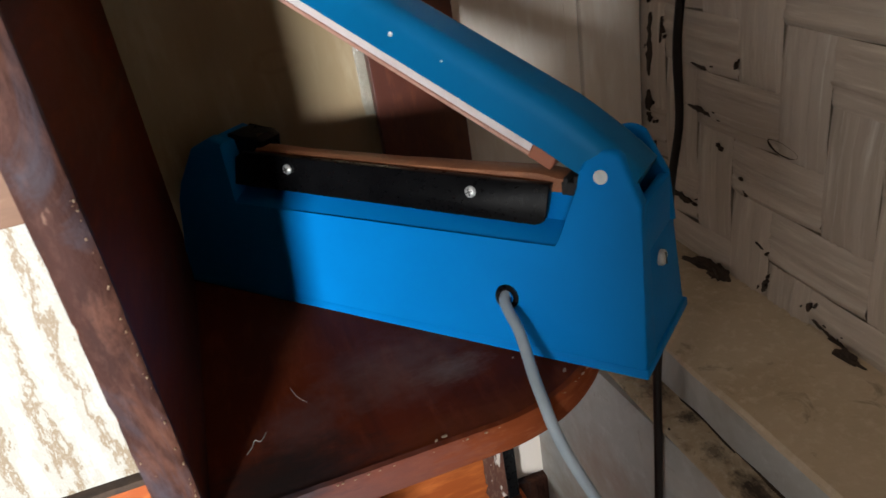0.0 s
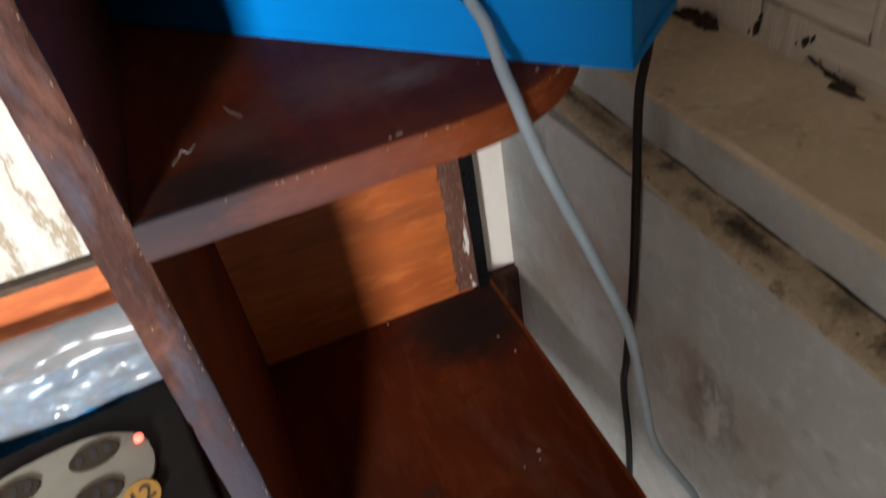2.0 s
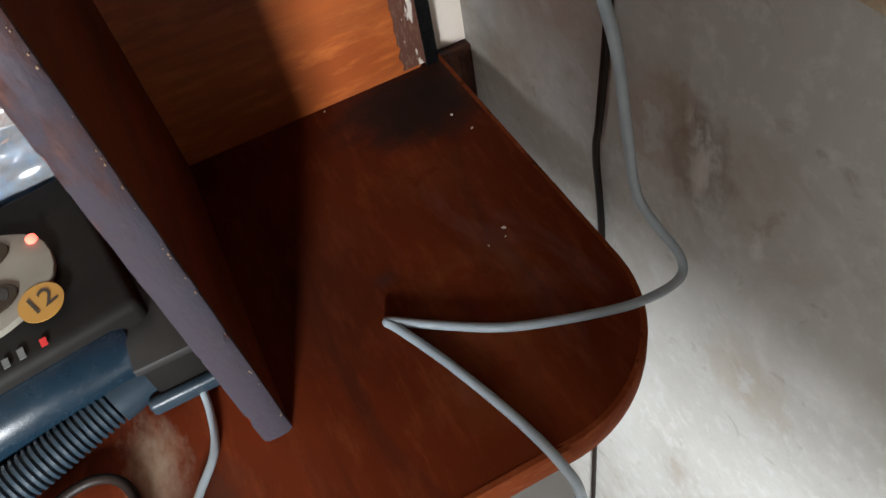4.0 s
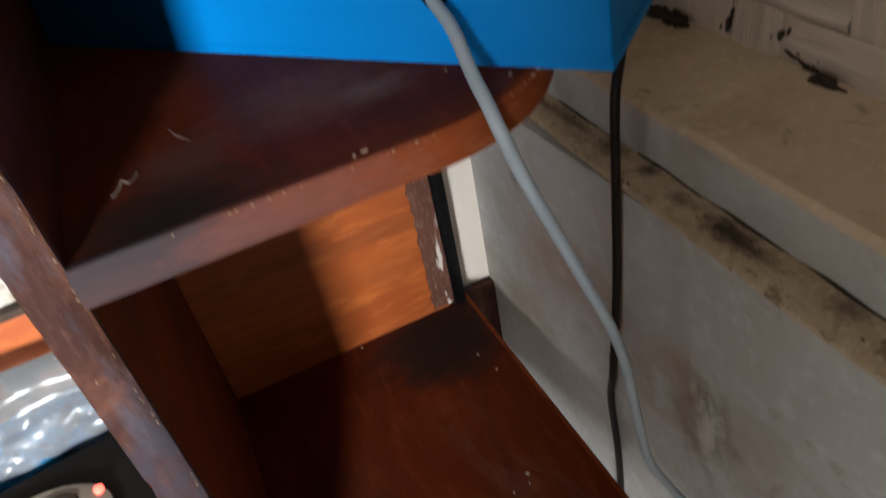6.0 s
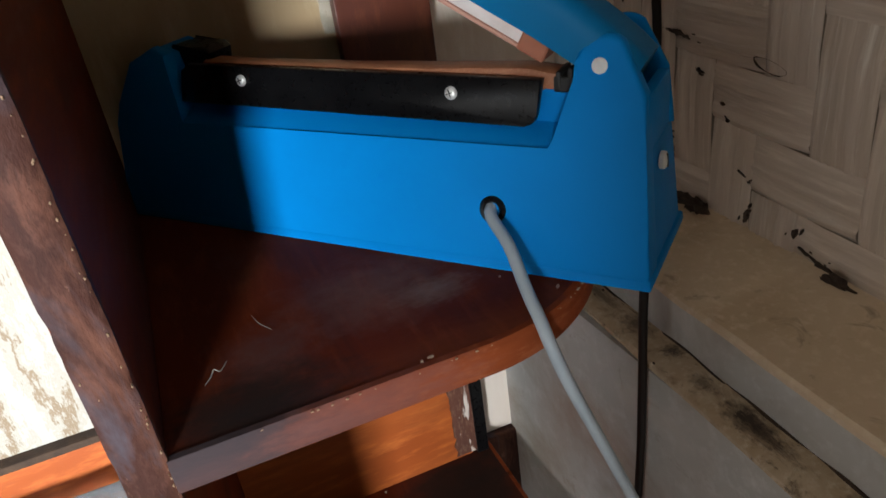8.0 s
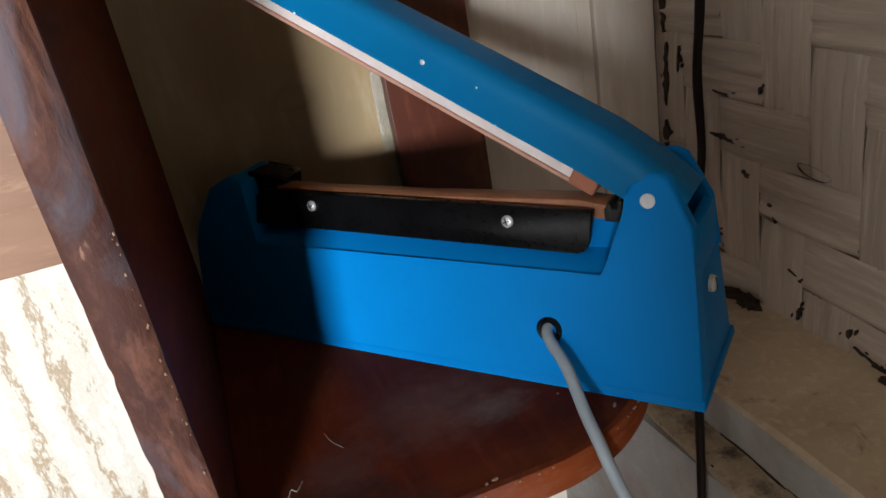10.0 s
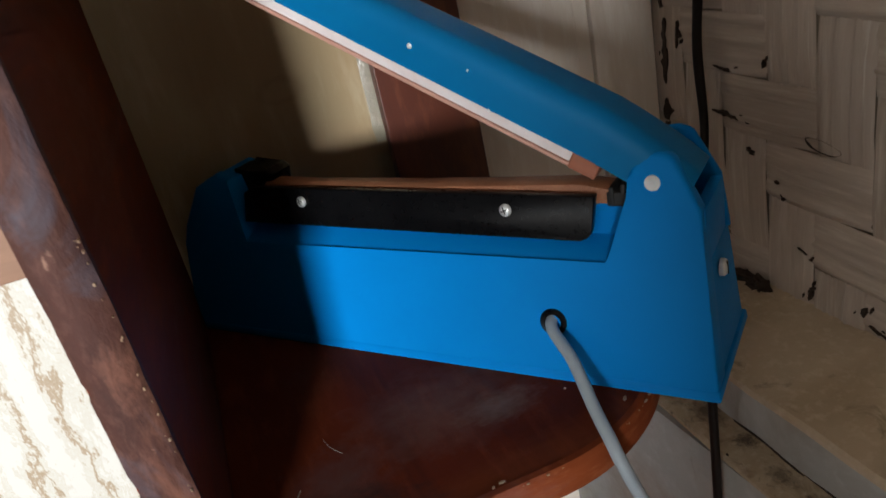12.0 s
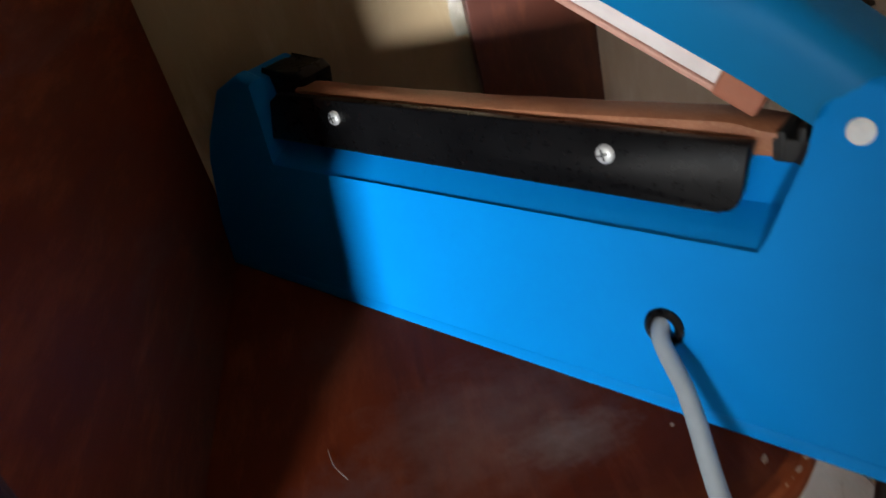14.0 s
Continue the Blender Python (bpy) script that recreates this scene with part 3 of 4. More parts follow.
rounded_board(UP_X1, 0.131, 0.2525, BACK_Y, 0.098, SHELF_Z, 0.0165, "upper_shelf_board", "dark red-brown shelf board with dusty scuffs")
rounded_board(-0.75, 0.134, 0.160, BACK_Y + 0.006, 0.100, LOW_Z, 0.024, "lower_shelf_board", "red-brown lower board with water marks")
# back: low panel, torn post that goes on upward, dark end board
bm = bmesh.new()
edge_top = [(-0.104 + 0.1675 * i / 60, (0.786 if i > 29 else 0.792) + 0.0012 * noise.noise(Vector((i * 0.9, 2, 0))) + 0.0034 * noise.noise(Vector((i * 0.35, 7, 0)))) for i in range(61)]
add_prism(bm, [(-0.104, LOW_Z), (0.112, LOW_Z), (0.112, 0.80), (0.0640, 0.80), (0.0640, 0.7880), *edge_top[::-1]], lambda a, b, d: (a, d, b), BACK_Y, BACK_Y + 0.004)
part("back_panel", under(bm), WOOD_BACK, shelf_unit, "orange-brown plywood back panel with a rough sawn top")
bm = prism([*edge_top, *[(a, b - 0.0035 - 0.0022 * noise.noise(Vector((a * 300, 3, 1)))) for a, b in edge_top[::-1]]], lambda a, b, d: (a, d, b), BACK_Y - 0.0012, BACK_Y - 0.0002)
part("sawn_edge", under(bm), GRIME, shelf_unit, "blackened rough sawn edge")
part("back_post", under(box((0.0585, BACK_Y + 0.0005, 0.80), (0.128, BACK_Y + 0.012, 1.5), 0.0008)), WOOD_POST, shelf_unit, "dark red wooden strip standing behind the shelf")
bm = bmesh.new()
ring_l = [(0.095 + 0.004 * noise.noise(Vector((i * 0.5, 1, 0))) + 0.0025 * noise.noise(Vector((i * 1.7, 4, 0))), LOW_Z + 0.004 + i * 0.0044) for i in range(42)]
add_prism(bm, [*ring_l, (0.115, LOW_Z + 0.004 + 41 * 0.0044), (0.117, LOW_Z + 0.004)], lambda a, b, d: (a, d, b), BACK_Y - 0.0022, BACK_Y - 0.0003)
TORN = surface("torn_veneer", [(0.13, 0.045, 0.025), (0.085, 0.03, 0.018), (0.22, 0.12, 0.08)], 40, 0.8, 0.6, stretch=(1, 1, 0.3), stain=[((0.72, 0.64, 0.57), 55, 0.56, 0.61, 0.95)])
part("torn_veneer", under(bm), TORN, shelf_unit, "peeling torn veneer strip with pale glue marks")
part("end_stile", under(box((0.1165, BACK_Y - 0.004, LOW_Z), (0.1285, BACK_Y + 0.014, 0.948), 0.001)), BLACK, shelf_unit, "blackened narrow stile at the back corner")
# left bay: panel with a window cut through it
bm = bmesh.new()
for lo, hi in (((-0.75, LOW_Z), (UP_X0, 0.776)), ((-0.75, 0.776), (-0.60, 1.017))):
    add_box(bm, (lo[0], BACK_Y, lo[1]), (hi[0], BACK_Y + 0.007, hi[1]), 0.0006, 1)
part("bay_back_panel", under(bm), WOOD_BACK, shelf_unit, "orange-brown back panel with a cut opening")
DULL_WOOD = surface("dull_brown_wood", [(0.17, 0.092, 0.055), (0.125, 0.064, 0.038), (0.21, 0.125, 0.08)], 9, 0.55, 0.15, stretch=(0.3, 1, 1.4), fine=9, spec=0.2,
                    stain=[((0.07, 0.036, 0.022), 8, 0.55, 0.75, 0.5)])
part("upper_bay_panel", under(box((-0.75, BACK_Y, 1.017), (UP_X0, BACK_Y + 0.007, 1.45), 0.0006, 1)), DULL_WOOD, shelf_unit, "dull brown panel above the cut opening")
part("opening_edge", under(box((-0.60, BACK_Y - 0.002, 0.7705), (UP_X0, BACK_Y + 0.012, 0.777), 0.0008)), GRIME, shelf_unit, "dark raw edge below the opening")
part("table_leg", under(box((-0.12, 0.22, FLOOR), (-0.07, 0.27, LOW_Z - 0.024), 0.002)), WOOD, shelf_unit)
part("table_leg", under(box((-0.12, 0.46, FLOOR), (-0.07, 0.51, LOW_Z - 0.024), 0.002)), WOOD, shelf_unit)
part("table_leg", under(box((-0.74, 0.22, FLOOR), (-0.69, 0.27, LOW_Z - 0.024), 0.002)), WOOD, shelf_unit)

# bare chips along the upright's arris
bm = bmesh.new()
rnd = random.Random(21)
for _ in range(70):
    z = rnd.uniform(0.88, 1.12) if rnd.random() < 0.75 else rnd.uniform(0.62, 0.88)
    r = rnd.uniform(0.00012, 0.00042)
    x = UP_X1 - rnd.uniform(0.0, 0.0012) if rnd.random() < 0.96 else UP_X0 + rnd.uniform(0.001, 0.012)
    y = UP_Y - 0.0004 if x < UP_X1 - 0.0013 else UP_Y + 0.0004
    add_box(bm, (x - r, y - 0.0008, z - r * 1.5), (x + r * 0.6, y + 0.001, z + r * 1.5), 0.0002, 1)
for _ in range(30):
    if rnd.random() < 0.4:
        x, y = rnd.uniform(-0.07, 0.033), 0.2524
    else:
        a = radians(rnd.uniform(-90, -25))
        x, y = 0.033 + 0.098 * math.cos(a), 0.3505 + 0.098 * math.sin(a)
    r = rnd.uniform(0.00015, 0.0005)
    z = SHELF_Z + 0.0001 - max(0, rnd.gauss(-0.001, 0.0012))
    add_box(bm, (x - r * 1.4, y - r * 0.8, z - r), (x + r * 1.4, y + r * 0.8, z + r * 0.5), 0.00012, 1)
tagged(part("edge_chips", under(bm), PALE_CHIP, shelf_unit, "pale bare chips on the worn arris"), kind="stuff")

# shiny tape where the plywood meets the post
bm = bmesh.new()
rings = []
for i in range(25):
    z = 1.030 + 0.062 * i / 24
    a = [noise.noise(Vector((k * 2.7, z * 60, 4))) for k in range(4)]
    rings.append([bm.verts.new(c) for c in ((0.0518 + 0.0018 * a[0], 0.5394, z), (0.0545, 0.5388 - 0.0006 * a[1] ** 2, z), (0.0580, 0.5389 - 0.0008 * abs(a[2]), z), (0.0612, 0.5380, z), (0.0612, 0.5399, z), (0.0520, 0.5399, z))])
for a, b in zip(rings, rings[1:]):
    for k in range(6):
        bm.faces.new((a[k], a[(k + 1) % 6], b[(k + 1) % 6], b[k]))
bm.faces.new(rings[0])
bm.faces.new(rings[-1][::-1])
tagged(part("tape_strip", bm, TAPE, None, "", True), "crinkled shiny clear tape on the plywood edge", "tape")

# cream board leaning in the left bay, seen through the opening
cream = CREAM.node_tree
tc = cream.nodes.new("ShaderNodeTexCoord")
mp = cream.nodes.new("ShaderNodeMapping")
mp.inputs["Scale"].default_value = (1, 1, 0.32)
wv = cream.nodes.new("ShaderNodeTexWave")
wv.wave_type, wv.bands_direction = "BANDS", "X"
for key, value in (("Scale", 7.5), ("Distortion", 9.0), ("Detail", 8.0), ("Detail Scale", 4.0), ("Detail Roughness", 0.74)):
    wv.inputs[key].default_value = value
rp = cream.nodes.new("ShaderNodeValToRGB")
rp.color_ramp.elements[0].position, rp.color_ramp.elements[0].color = 0.0, (0.20, 0.145, 0.09, 1)
rp.color_ramp.elements[1].position, rp.color_ramp.elements[1].color = 0.16, (0.35, 0.34, 0.30, 1)
e3 = rp.color_ramp.elements.new(0.05)
e3.color = (0.275, 0.23, 0.17, 1)
e4 = rp.color_ramp.elements.new(0.5)
e4.color = (0.32, 0.295, 0.245, 1)
e5 = rp.color_ramp.elements.new(0.62)
e5.color = (0.37, 0.355, 0.32, 1)
cream.links.new(tc.outputs["Object"], mp.inputs["Vector"])
cream.links.new(mp.outputs["Vector"], wv.inputs["Vector"])
cream.links.new(wv.outputs["Fac"], rp.inputs["Fac"])
cream.links.new(rp.outputs["Color"], cream.nodes["Principled BSDF"].inputs["Base Color"])
structure("cream_board", box((-0.62, 0.5335, 0.72), (-0.115, 0.5375, 1.06), 0.0006), CREAM, "cream board with brown wavy water stains", "board")

# ---- the sealer ----
SEAL = Matrix.Translation((0.115, 0.250, SHELF_Z)) @ Matrix.Rotation(math.atan2(-0.763, 0.646), 4, "Z")
sealer = thing("impulse_sealer", "blue plastic hand impulse sealer with its arm raised, on the shelf", "bag sealer", SEAL)
WIDE, SLOPE = 0.0715, 0.20


def seat(u, v, z):
    """Front and back faces lean in as they rise."""
    return (u, v + z * (SLOPE - 0.26 * v / WIDE) - 0.002 * (1 - z / 0.06) * (v < 0.012), z)


def lean(co):
    return seat(*co)


bm = bmesh.new()
# main hollow block, its ends leaning in
add_box(bm, (-0.3435, 0.0045, 0.0008), (-0.0012, WIDE, 0.0600), 0.0025, 3, lambda c: seat(c[0] + (-0.0055 if c[0] > -0.1 else 0.003) * c[2] / 0.064, c[1], c[2]))
# recessed middle that carries the heating bar
add_prism(bm, [(0.0120, 0.0560), (0.0118, 0.0584), (0.0128, 0.0602), (0.0148, 0.0615), (0.0300, 0.0681), (0.0300, 0.0850), (0.0560, 0.0850), (0.0560, 0.0560)], lambda a, b, d: (d, a, b), -0.318, -0.030)
# right ears
ear = [(-0.0500, 0.0596), (-0.0470, 0.0655), (-0.0405, 0.092), *arc(-0.0270, 0.0985, 0.0128, 172, 50, 10), (-0.0076, 0.0860)]
left = [(-0.342, 0.058), (-0.3395, 0.070), (-0.324, 0.095), (-0.304, 0.1035), (-0.292, 0.100), (-0.286, 0.0596)]
add_prism(bm, [(0, 0), (-0.345, 0), *left, *ear, (-0.0060, 0.064)], lambda a, b, d: seat(a, d, b), 0.0, 0.0150, 0.0021, 4)
add_prism(bm, [(-0.0455, 0.058), *ear[2:], (-0.0048, 0.058)], lambda a, b, d: seat(a, d, b), WIDE - 0.0085, WIDE, 0.0022, 3)
# end wall between the ears
add_box(bm, (-0.0125, 0.006, 0.055), (-0.0066, WIDE - 0.006, 0.0855), 0.0012, 2, lean)
# left shoulder
add_prism(bm, [(a, max(b - 0.001, 0.056)) for a, b in left], lambda a, b, d: seat(a, d, b), 0.0065, 0.058, 0.003, 3)
# shallow base tray
add_box(bm, (-0.3456, -0.0004, 0.0), (0.0006, WIDE + 0.0004, 0.0052), 0.0008, 2, lambda c: seat(c[0] - 0.0005 * (c[0] > -0.1) * c[2] / 0.0052, c[1], c[2]))
part("body", bm, BLUE, sealer, "bright blue moulded plastic housing", smooth=True)

# black clamp plate with two screws
def on_front(u, z, out=0.0):
    """The lean of the clamp plate."""
    return (u, SLOPE * z + 0.0098 - out, z)


plate_line = [(-0.288, 0.0718), *arc(-0.0650, 0.0750, 0.0060, -90, -5, 6), (-0.0565, 0.0905), (-0.279, 0.0938), (-0.285, 0.0900)]
plate = part("clamp_plate", prism(plate_line, lambda a, b, d: on_front(a, b, d), 0.0, 0.0045, 0.0009), BLACK, sealer, "glossy black clamp plate", smooth=True)
screw_turn = Matrix.Rotation(radians(90 - 11), 4, "X")
for u, z in ((-0.2380, 0.0856), (-0.1035, 0.0832)):
    m = Matrix.Translation(on_front(u, z, 0.0042)) @ screw_turn
    sc = part("screw", lathe([(0.0034, 0), (0.0033, 0.0010), (0.0026, 0.0019), (0.0013, 0.0023), (0, 0.0023)], m, 18), STEEL, sealer, "small bright cross-head screw", smooth=True)
    slot = bmesh.new()
    for a in (20, 110):
        b2 = box((-0.0020, -0.0003, 0.0019), (0.0020, 0.0003, 0.0025))
        b2.transform(m @ Matrix.Rotation(radians(a), 4, "Z"))
        me = bpy.data.meshes.new("tmp")
        b2.to_mesh(me)
        b2.free()
        slot.from_mesh(me)
        bpy.data.meshes.remove(me)
    part("screw_slot", slot, RUBBER, sc)

# heating bar under brown cloth, its ends drawn down
bm = bmesh.new()
rings = []
for i in range(41):
    s = i / 40
    u = -0.272 + 0.2205 * s
    sag = 0.0014 * math.sin(math.pi * s * 1.1) - 0.0005 * noise.noise(Vector((s * 9, 0, 0)))
    end = max(0, s - 0.93) / 0.07
    top = 0.0942 - sag - 0.002 * end
    f = 0.0022 * min(1, max(0, s - 0.945) / 0.03)
    low = 0.080 + 0.0045 * min(1, max(0, s - 0.93) / 0.04)
    sect = [(0.0300 - f * 0.4, low), (0.0300 - f * 0.4, top - 0.0026 - f * 0.3), (0.0306 - f * 0.4, top - 0.0008 - f * 0.2), (0.0326 - f * 0.4, top), (0.0410, top), (0.0435, top - 0.001), (0.0445, top - 0.0035), (0.0445, low)]
    rings.append([bm.verts.new((u, v, z)) for v, z in sect])
for a, b in zip(rings, rings[1:]):
    for k in range(7):
        bm.faces.new((a[k], a[k + 1], b[k + 1], b[k]))
    bm.faces.new((a[7], a[0], b[0], b[7]))
bm.faces.new(rings[0])
bm.faces.new(rings[-1][::-1])
part("heating_bar", bm, COPPER_TAPE, sealer, "copper-brown heat-proof cloth strip", smooth=True)
bm = bmesh.new()
add_box(bm, (-0.0530, 0.0285, 0.083), (-0.0400, 0.046, 0.0905), 0.001)
add_box(bm, (-0.0515, 0.0280, 0.084), (-0.0490, 0.044, 0.0930), 0.0008)
add_box(bm, (-0.0462, 0.0285, 0.082), (-0.0435, 0.044, 0.0945), 0.0012)
add_box(bm, (-0.0425, 0.0275, 0.081), (-0.0385, 0.040, 0.0930), 0.0015)
part("bar_clip", bm, RUBBER, sealer, "blackened spring clip")
bm = bmesh.new()
add_prism(bm, [(-0.309, 0.080), (-0.305, 0.0975), *arc(-0.299, 0.096, 0.0055, 150, 60, 5), (-0.271, 0.1015), (-0.267, 0.098), (-0.271, 0.080)], lambda a, b, d: (a, d, b), 0.033, 0.053, 0.0025, 3)
part("end_clip", bm, BLACK, sealer, "black end block", smooth=True)

# pivot rivet, side screw, grommet
m = Matrix.Translation((-0.0285, SLOPE * 0.0985 + 0.0015, 0.0985)) @ screw_turn
part("rivet", lathe([(0.0036, -0.001), (0.0036, 0.0006), (0.0029, 0.0012), (0, 0.0014)], m, 22), RIVET, sealer, "pale round pivot rivet", smooth=True)
m = Matrix.Translation((-0.0038, 0.0365, 0.0495)) @ Matrix.Rotation(radians(90), 4, "Y")
end_screw = part("side_screw", lathe([(0.0043, -0.001), (0.0043, 0.0010), (0.0034, 0.0020), (0, 0.0024)], m, 20), STEEL, sealer, "zinc screw in the end face", smooth=True)
slot = box((-0.0036, -0.0005, 0.0018), (0.0036, 0.0005, 0.0026))
slot.transform(m @ Matrix.Rotation(radians(12), 4, "Z"))
part("screw_slot", slot, RUBBER, end_screw)
GROM = Vector((-0.0790, SLOPE * 0.0300, 0.0300))
m = Matrix.Translation(GROM) @ screw_turn
part("grommet", lathe([(0.0040, -0.004), (0.0038, 0.0014), (0.0045, 0.0024), (0.0058, 0.0026), (0.0070, 0.0016), (0.0073, 0.0), (0.0073, -0.001)], m, 28), BLACK, sealer, "black rubber cable grommet", smooth=True)

# raised arm: a channel that swings between the ears
ANG = radians(29.8)
ARM = Matrix.Translation((-0.0285, 0.040, 0.0985)) @ Matrix.Rotation(math.pi, 4, "Z") @ Matrix.Rotation(-ANG, 4, "Y")
arm = part("arm", bmesh.new(), BLUE_ARM, sealer, "blue pressed-metal pressing arm with rounded back", smooth=True)


def arm_section(s):
    """Half width, bottom and top of the arm along its length s."""
    rise = min(1.0, max(0.0, s + 0.014) / 0.045)
    half = 0.0168
    return half, -0.0078 + 0.0024 * rise, 0.010 + 0.0080 * rise ** 0.6 - 0.002 * max(0, s - 0.1) / 0.17


bm = bmesh.new()
rings = []
for i in range(31):
    s = -0.016 + 0.290 * i / 30
    h, lo, hi = arm_section(s)
    r = 0.009
    sect = [(h, lo), (h + 0.0003, (lo + hi) / 2)]
    sect += [(h - r + a, hi - r + b) for a, b in arc(0, 0, r, 0, 90, 6)]
    sect += [(-h + r - a, hi - r + b) for a, b in arc(0, 0, r, 90, 0, 6)]
    sect += [(-h - 0.0003, (lo + hi) / 2), (-h, lo), (-h + 0.003, lo + 0.002), (h - 0.003, lo + 0.002)]
    rings.append([bm.verts.new((s, v, z)) for v, z in sect])
k = len(rings[0])
for a, b in zip(rings, rings[1:]):
    for j in range(k):
        bm.faces.new((a[j], a[(j + 1) % k], b[(j + 1) % k], b[j]))
bm.faces.new(rings[0][::-1])
bm.faces.new(rings[-1])
bm.transform(ARM)
bmesh.ops.recalc_face_normals(bm, faces=bm.faces[:])
for f in bm.faces:
    f.smooth = True
bm.to_mesh(arm.data)
bm.free()
arm.data.set_sharp_from_angle(angle=radians(38))


def arm_part(name, bm, material, label="", smooth=False, parent=arm):
    bm.transform(ARM)
    return part(name, bm, material, parent, label, smooth)


arm_part("pressing_strip", box((0.038, -0.0110, -0.0138), (0.262, 0.0112, 0.002), 0.001), WHITE_STRIP, "pale silicone pressing strip")
arm_part("strip_edge", box((0.030, -0.0120, -0.0158), (0.266, 0.0120, -0.0138), 0.0006), PINK_EDGE, "pinkish cloth under the strip")
arm_part("strip_end", box((0.0245, -0.0125, -0.0163), (0.0390, 0.0124, -0.001), 0.0012), COPPER_TIP, "brown taped strip end")
arm_part("arm_handle", box((0.236, -0.0195, -0.006), (0.300, 0.0195, 0.022), 0.006, 3), BLACK, "black plastic grip", True)
for s, z, r in ((0.131, 0.006, 0.0014), (0.099, 0.008, 0.0006), (0.083, -0.0055, 0.0007), (0.212, -0.005, 0.0008)):
    m = Matrix.Translation((s, 0.0171, z)) @ Matrix.Rotation(radians(-90), 4, "X")
    arm_part("pin", lathe([(r, -0.001), (r, 0.0002), (r * 0.6, 0.0005), (0, 0.0005)], m, 14), STEEL, "tiny bright pin head", True)

# grey cord: out of the grommet, over the shelf edge, looped on the lower board
inv = SEAL.inverted()
cord_pts = [SEAL @ (GROM + Vector((0, 0.012, 0.002))), SEAL @ (GROM + Vector((0, -0.004, 0))), (0.0640, 0.290, 0.9720), (0.0602, 0.267, 0.9605), (0.0588, 0.2535, 0.9535), (0.0595, 0.2455, 0.943), (0.068, 0.2445, 0.916), (0.090, 0.245, 0.857), (0.112, 0.245, 0.793), (0.125, 0.246, 0.721),
            (0.134, 0.246, 0.672), (0.147, 0.240, 0.640), (0.158, 0.228, 0.615), (0.150, 0.219, 0.606), (0.119, 0.218, 0.6068), (0.081, 0.229, 0.6066), (0.038, 0.247, 0.6066), (-0.001, 0.274, 0.6066),
            (-0.020, 0.2885, 0.6068), (-0.0235, 0.2890, 0.6072), (-0.019, 0.281, 0.6068), (-0.002, 0.240, 0.6066), (0.015, 0.188, 0.6066), (0.023, 0.152, 0.6052), (0.026, 0.138, 0.585), (0.028, 0.134, 0.50), (0.03, 0.136, 0.35)]
part("cord", tube([inv @ p for p in spline(cord_pts, 7)], 0.0031, 12), CORD, sealer, "pale grey power cord", smooth=True)

# ---- dark cable on the wall ----
cable_pts = [(0.298, 0.466, 1.6), (0.300, 0.480, 1.25), (0.300, 0.489, 1.10), (0.297, 0.491, 1.04), (0.295, 0.485, 0.98), (0.26, 0.445, 0.945), (0.195, 0.355, 0.91), (0.177, 0.338, 0.88), (0.1765, 0.338, 0.82), (0.1765, 0.339, 0.73), (0.174, 0.342, 0.64), (0.1745, 0.346, 0.60), (0.178, 0.340, 0.50), (0.178, 0.34, 0.30), (0.178, 0.34, -0.145)]
cable = part("wall_cable", tube(spline(cable_pts, 8), lambda t: 0.0030 + 0.0014 * max(0, 1 - t / 0.42) * (1 + 0.25 * math.sin(t * 60)), 10), CABLE, None, smooth=True)
tagged(cable, "dark brown cable hanging down the corner wall", "cable")

# ---- left bay: things on the lower board ----
DEV = pose(-0.2376, 0.3826, LOW_Z, 0, 0, 8) @ Matrix.Scale(1.1, 4)
regulator = thing("voltage_regulator", "dark grey voltage regulator with beige socket panel, lit red", "power unit", DEV)
tilt = lambda c: (c[0], c[1], c[2] - 0.14 * (0.06 - c[1]) * (c[2] > 0.02))
part("casing", box((-0.14, -0.046, 0.0), (0.072, 0.070, 0.072), 0.006, 3, tilt), DARK_CASE, regulator, "dark grey sloping casing", True)
FACE = Matrix.Translation((-0.01, 0.0, 0.064)) @ Matrix.Rotation(radians(8), 4, "X")


def on_face(name, bm, material, parent, label="", smooth=False):
    bm.transform(FACE)
    return part(name, bm, material, parent, label, smooth)


def oval(cx, cy, rx, ry, k=32, power=2.4):
    out = []
    for i in range(k):
        a = 2 * math.pi * i / k
        c, s = math.cos(a), math.sin(a)
        out.append((cx + rx * math.copysign(abs(c) ** (2 / power), c), cy + ry * math.copysign(abs(s) ** (2 / power), s)))
    return out


panel = on_face("socket_panel", prism(oval(-0.012, 0.012, 0.066, 0.036), flat, 0.0, 0.0045, 0.0012), BEIGE, regulator, "beige oval socket panel", True)
for cx, cy in ((0.018, 0.029), (-0.034, 0.029), (0.014, -0.002), (-0.040, -0.002)):
    on_face("socket", prism(oval(cx, cy, 0.0170, 0.0095, 28, 2.0), flat, 0.0042, 0.0062, 0.0008), SOCKET, panel, "brown oval socket")
    bm = bmesh.new()
    for dx in (-0.0095, 0.0, 0.0095):
        add_prism(bm, oval(cx + dx, cy, 0.0027, 0.0042, 12, 2.0), flat, 0.0060, 0.0066)
    on_face("socket_slot", bm, RUBBER, panel)
on_face("indicator_lamp", lathe([(0.0033, 0.004), (0.0032, 0.0063), (0.0020, 0.0074), (0, 0.0077)], Matrix.Translation((0.0475, 0.026, 0)), 18), LED, regulator, "lit red indicator", True)
stick = on_face("sticker", prism(oval(0.0385, -0.0185, 0.0125, 0.0125, 28, 2), flat, 0.0044, 0.0050), STICKER, regulator, "round orange sticker marked 12")
fc = bpy.data.curves.new("sticker_text", "FONT")
fc.body, fc.size, fc.align_x, fc.align_y, fc.extrude = "12", 0.017, "CENTER", "CENTER", 0.0002
tx = new("txt", fc)
dg = bpy.context.evaluated_depsgraph_get()
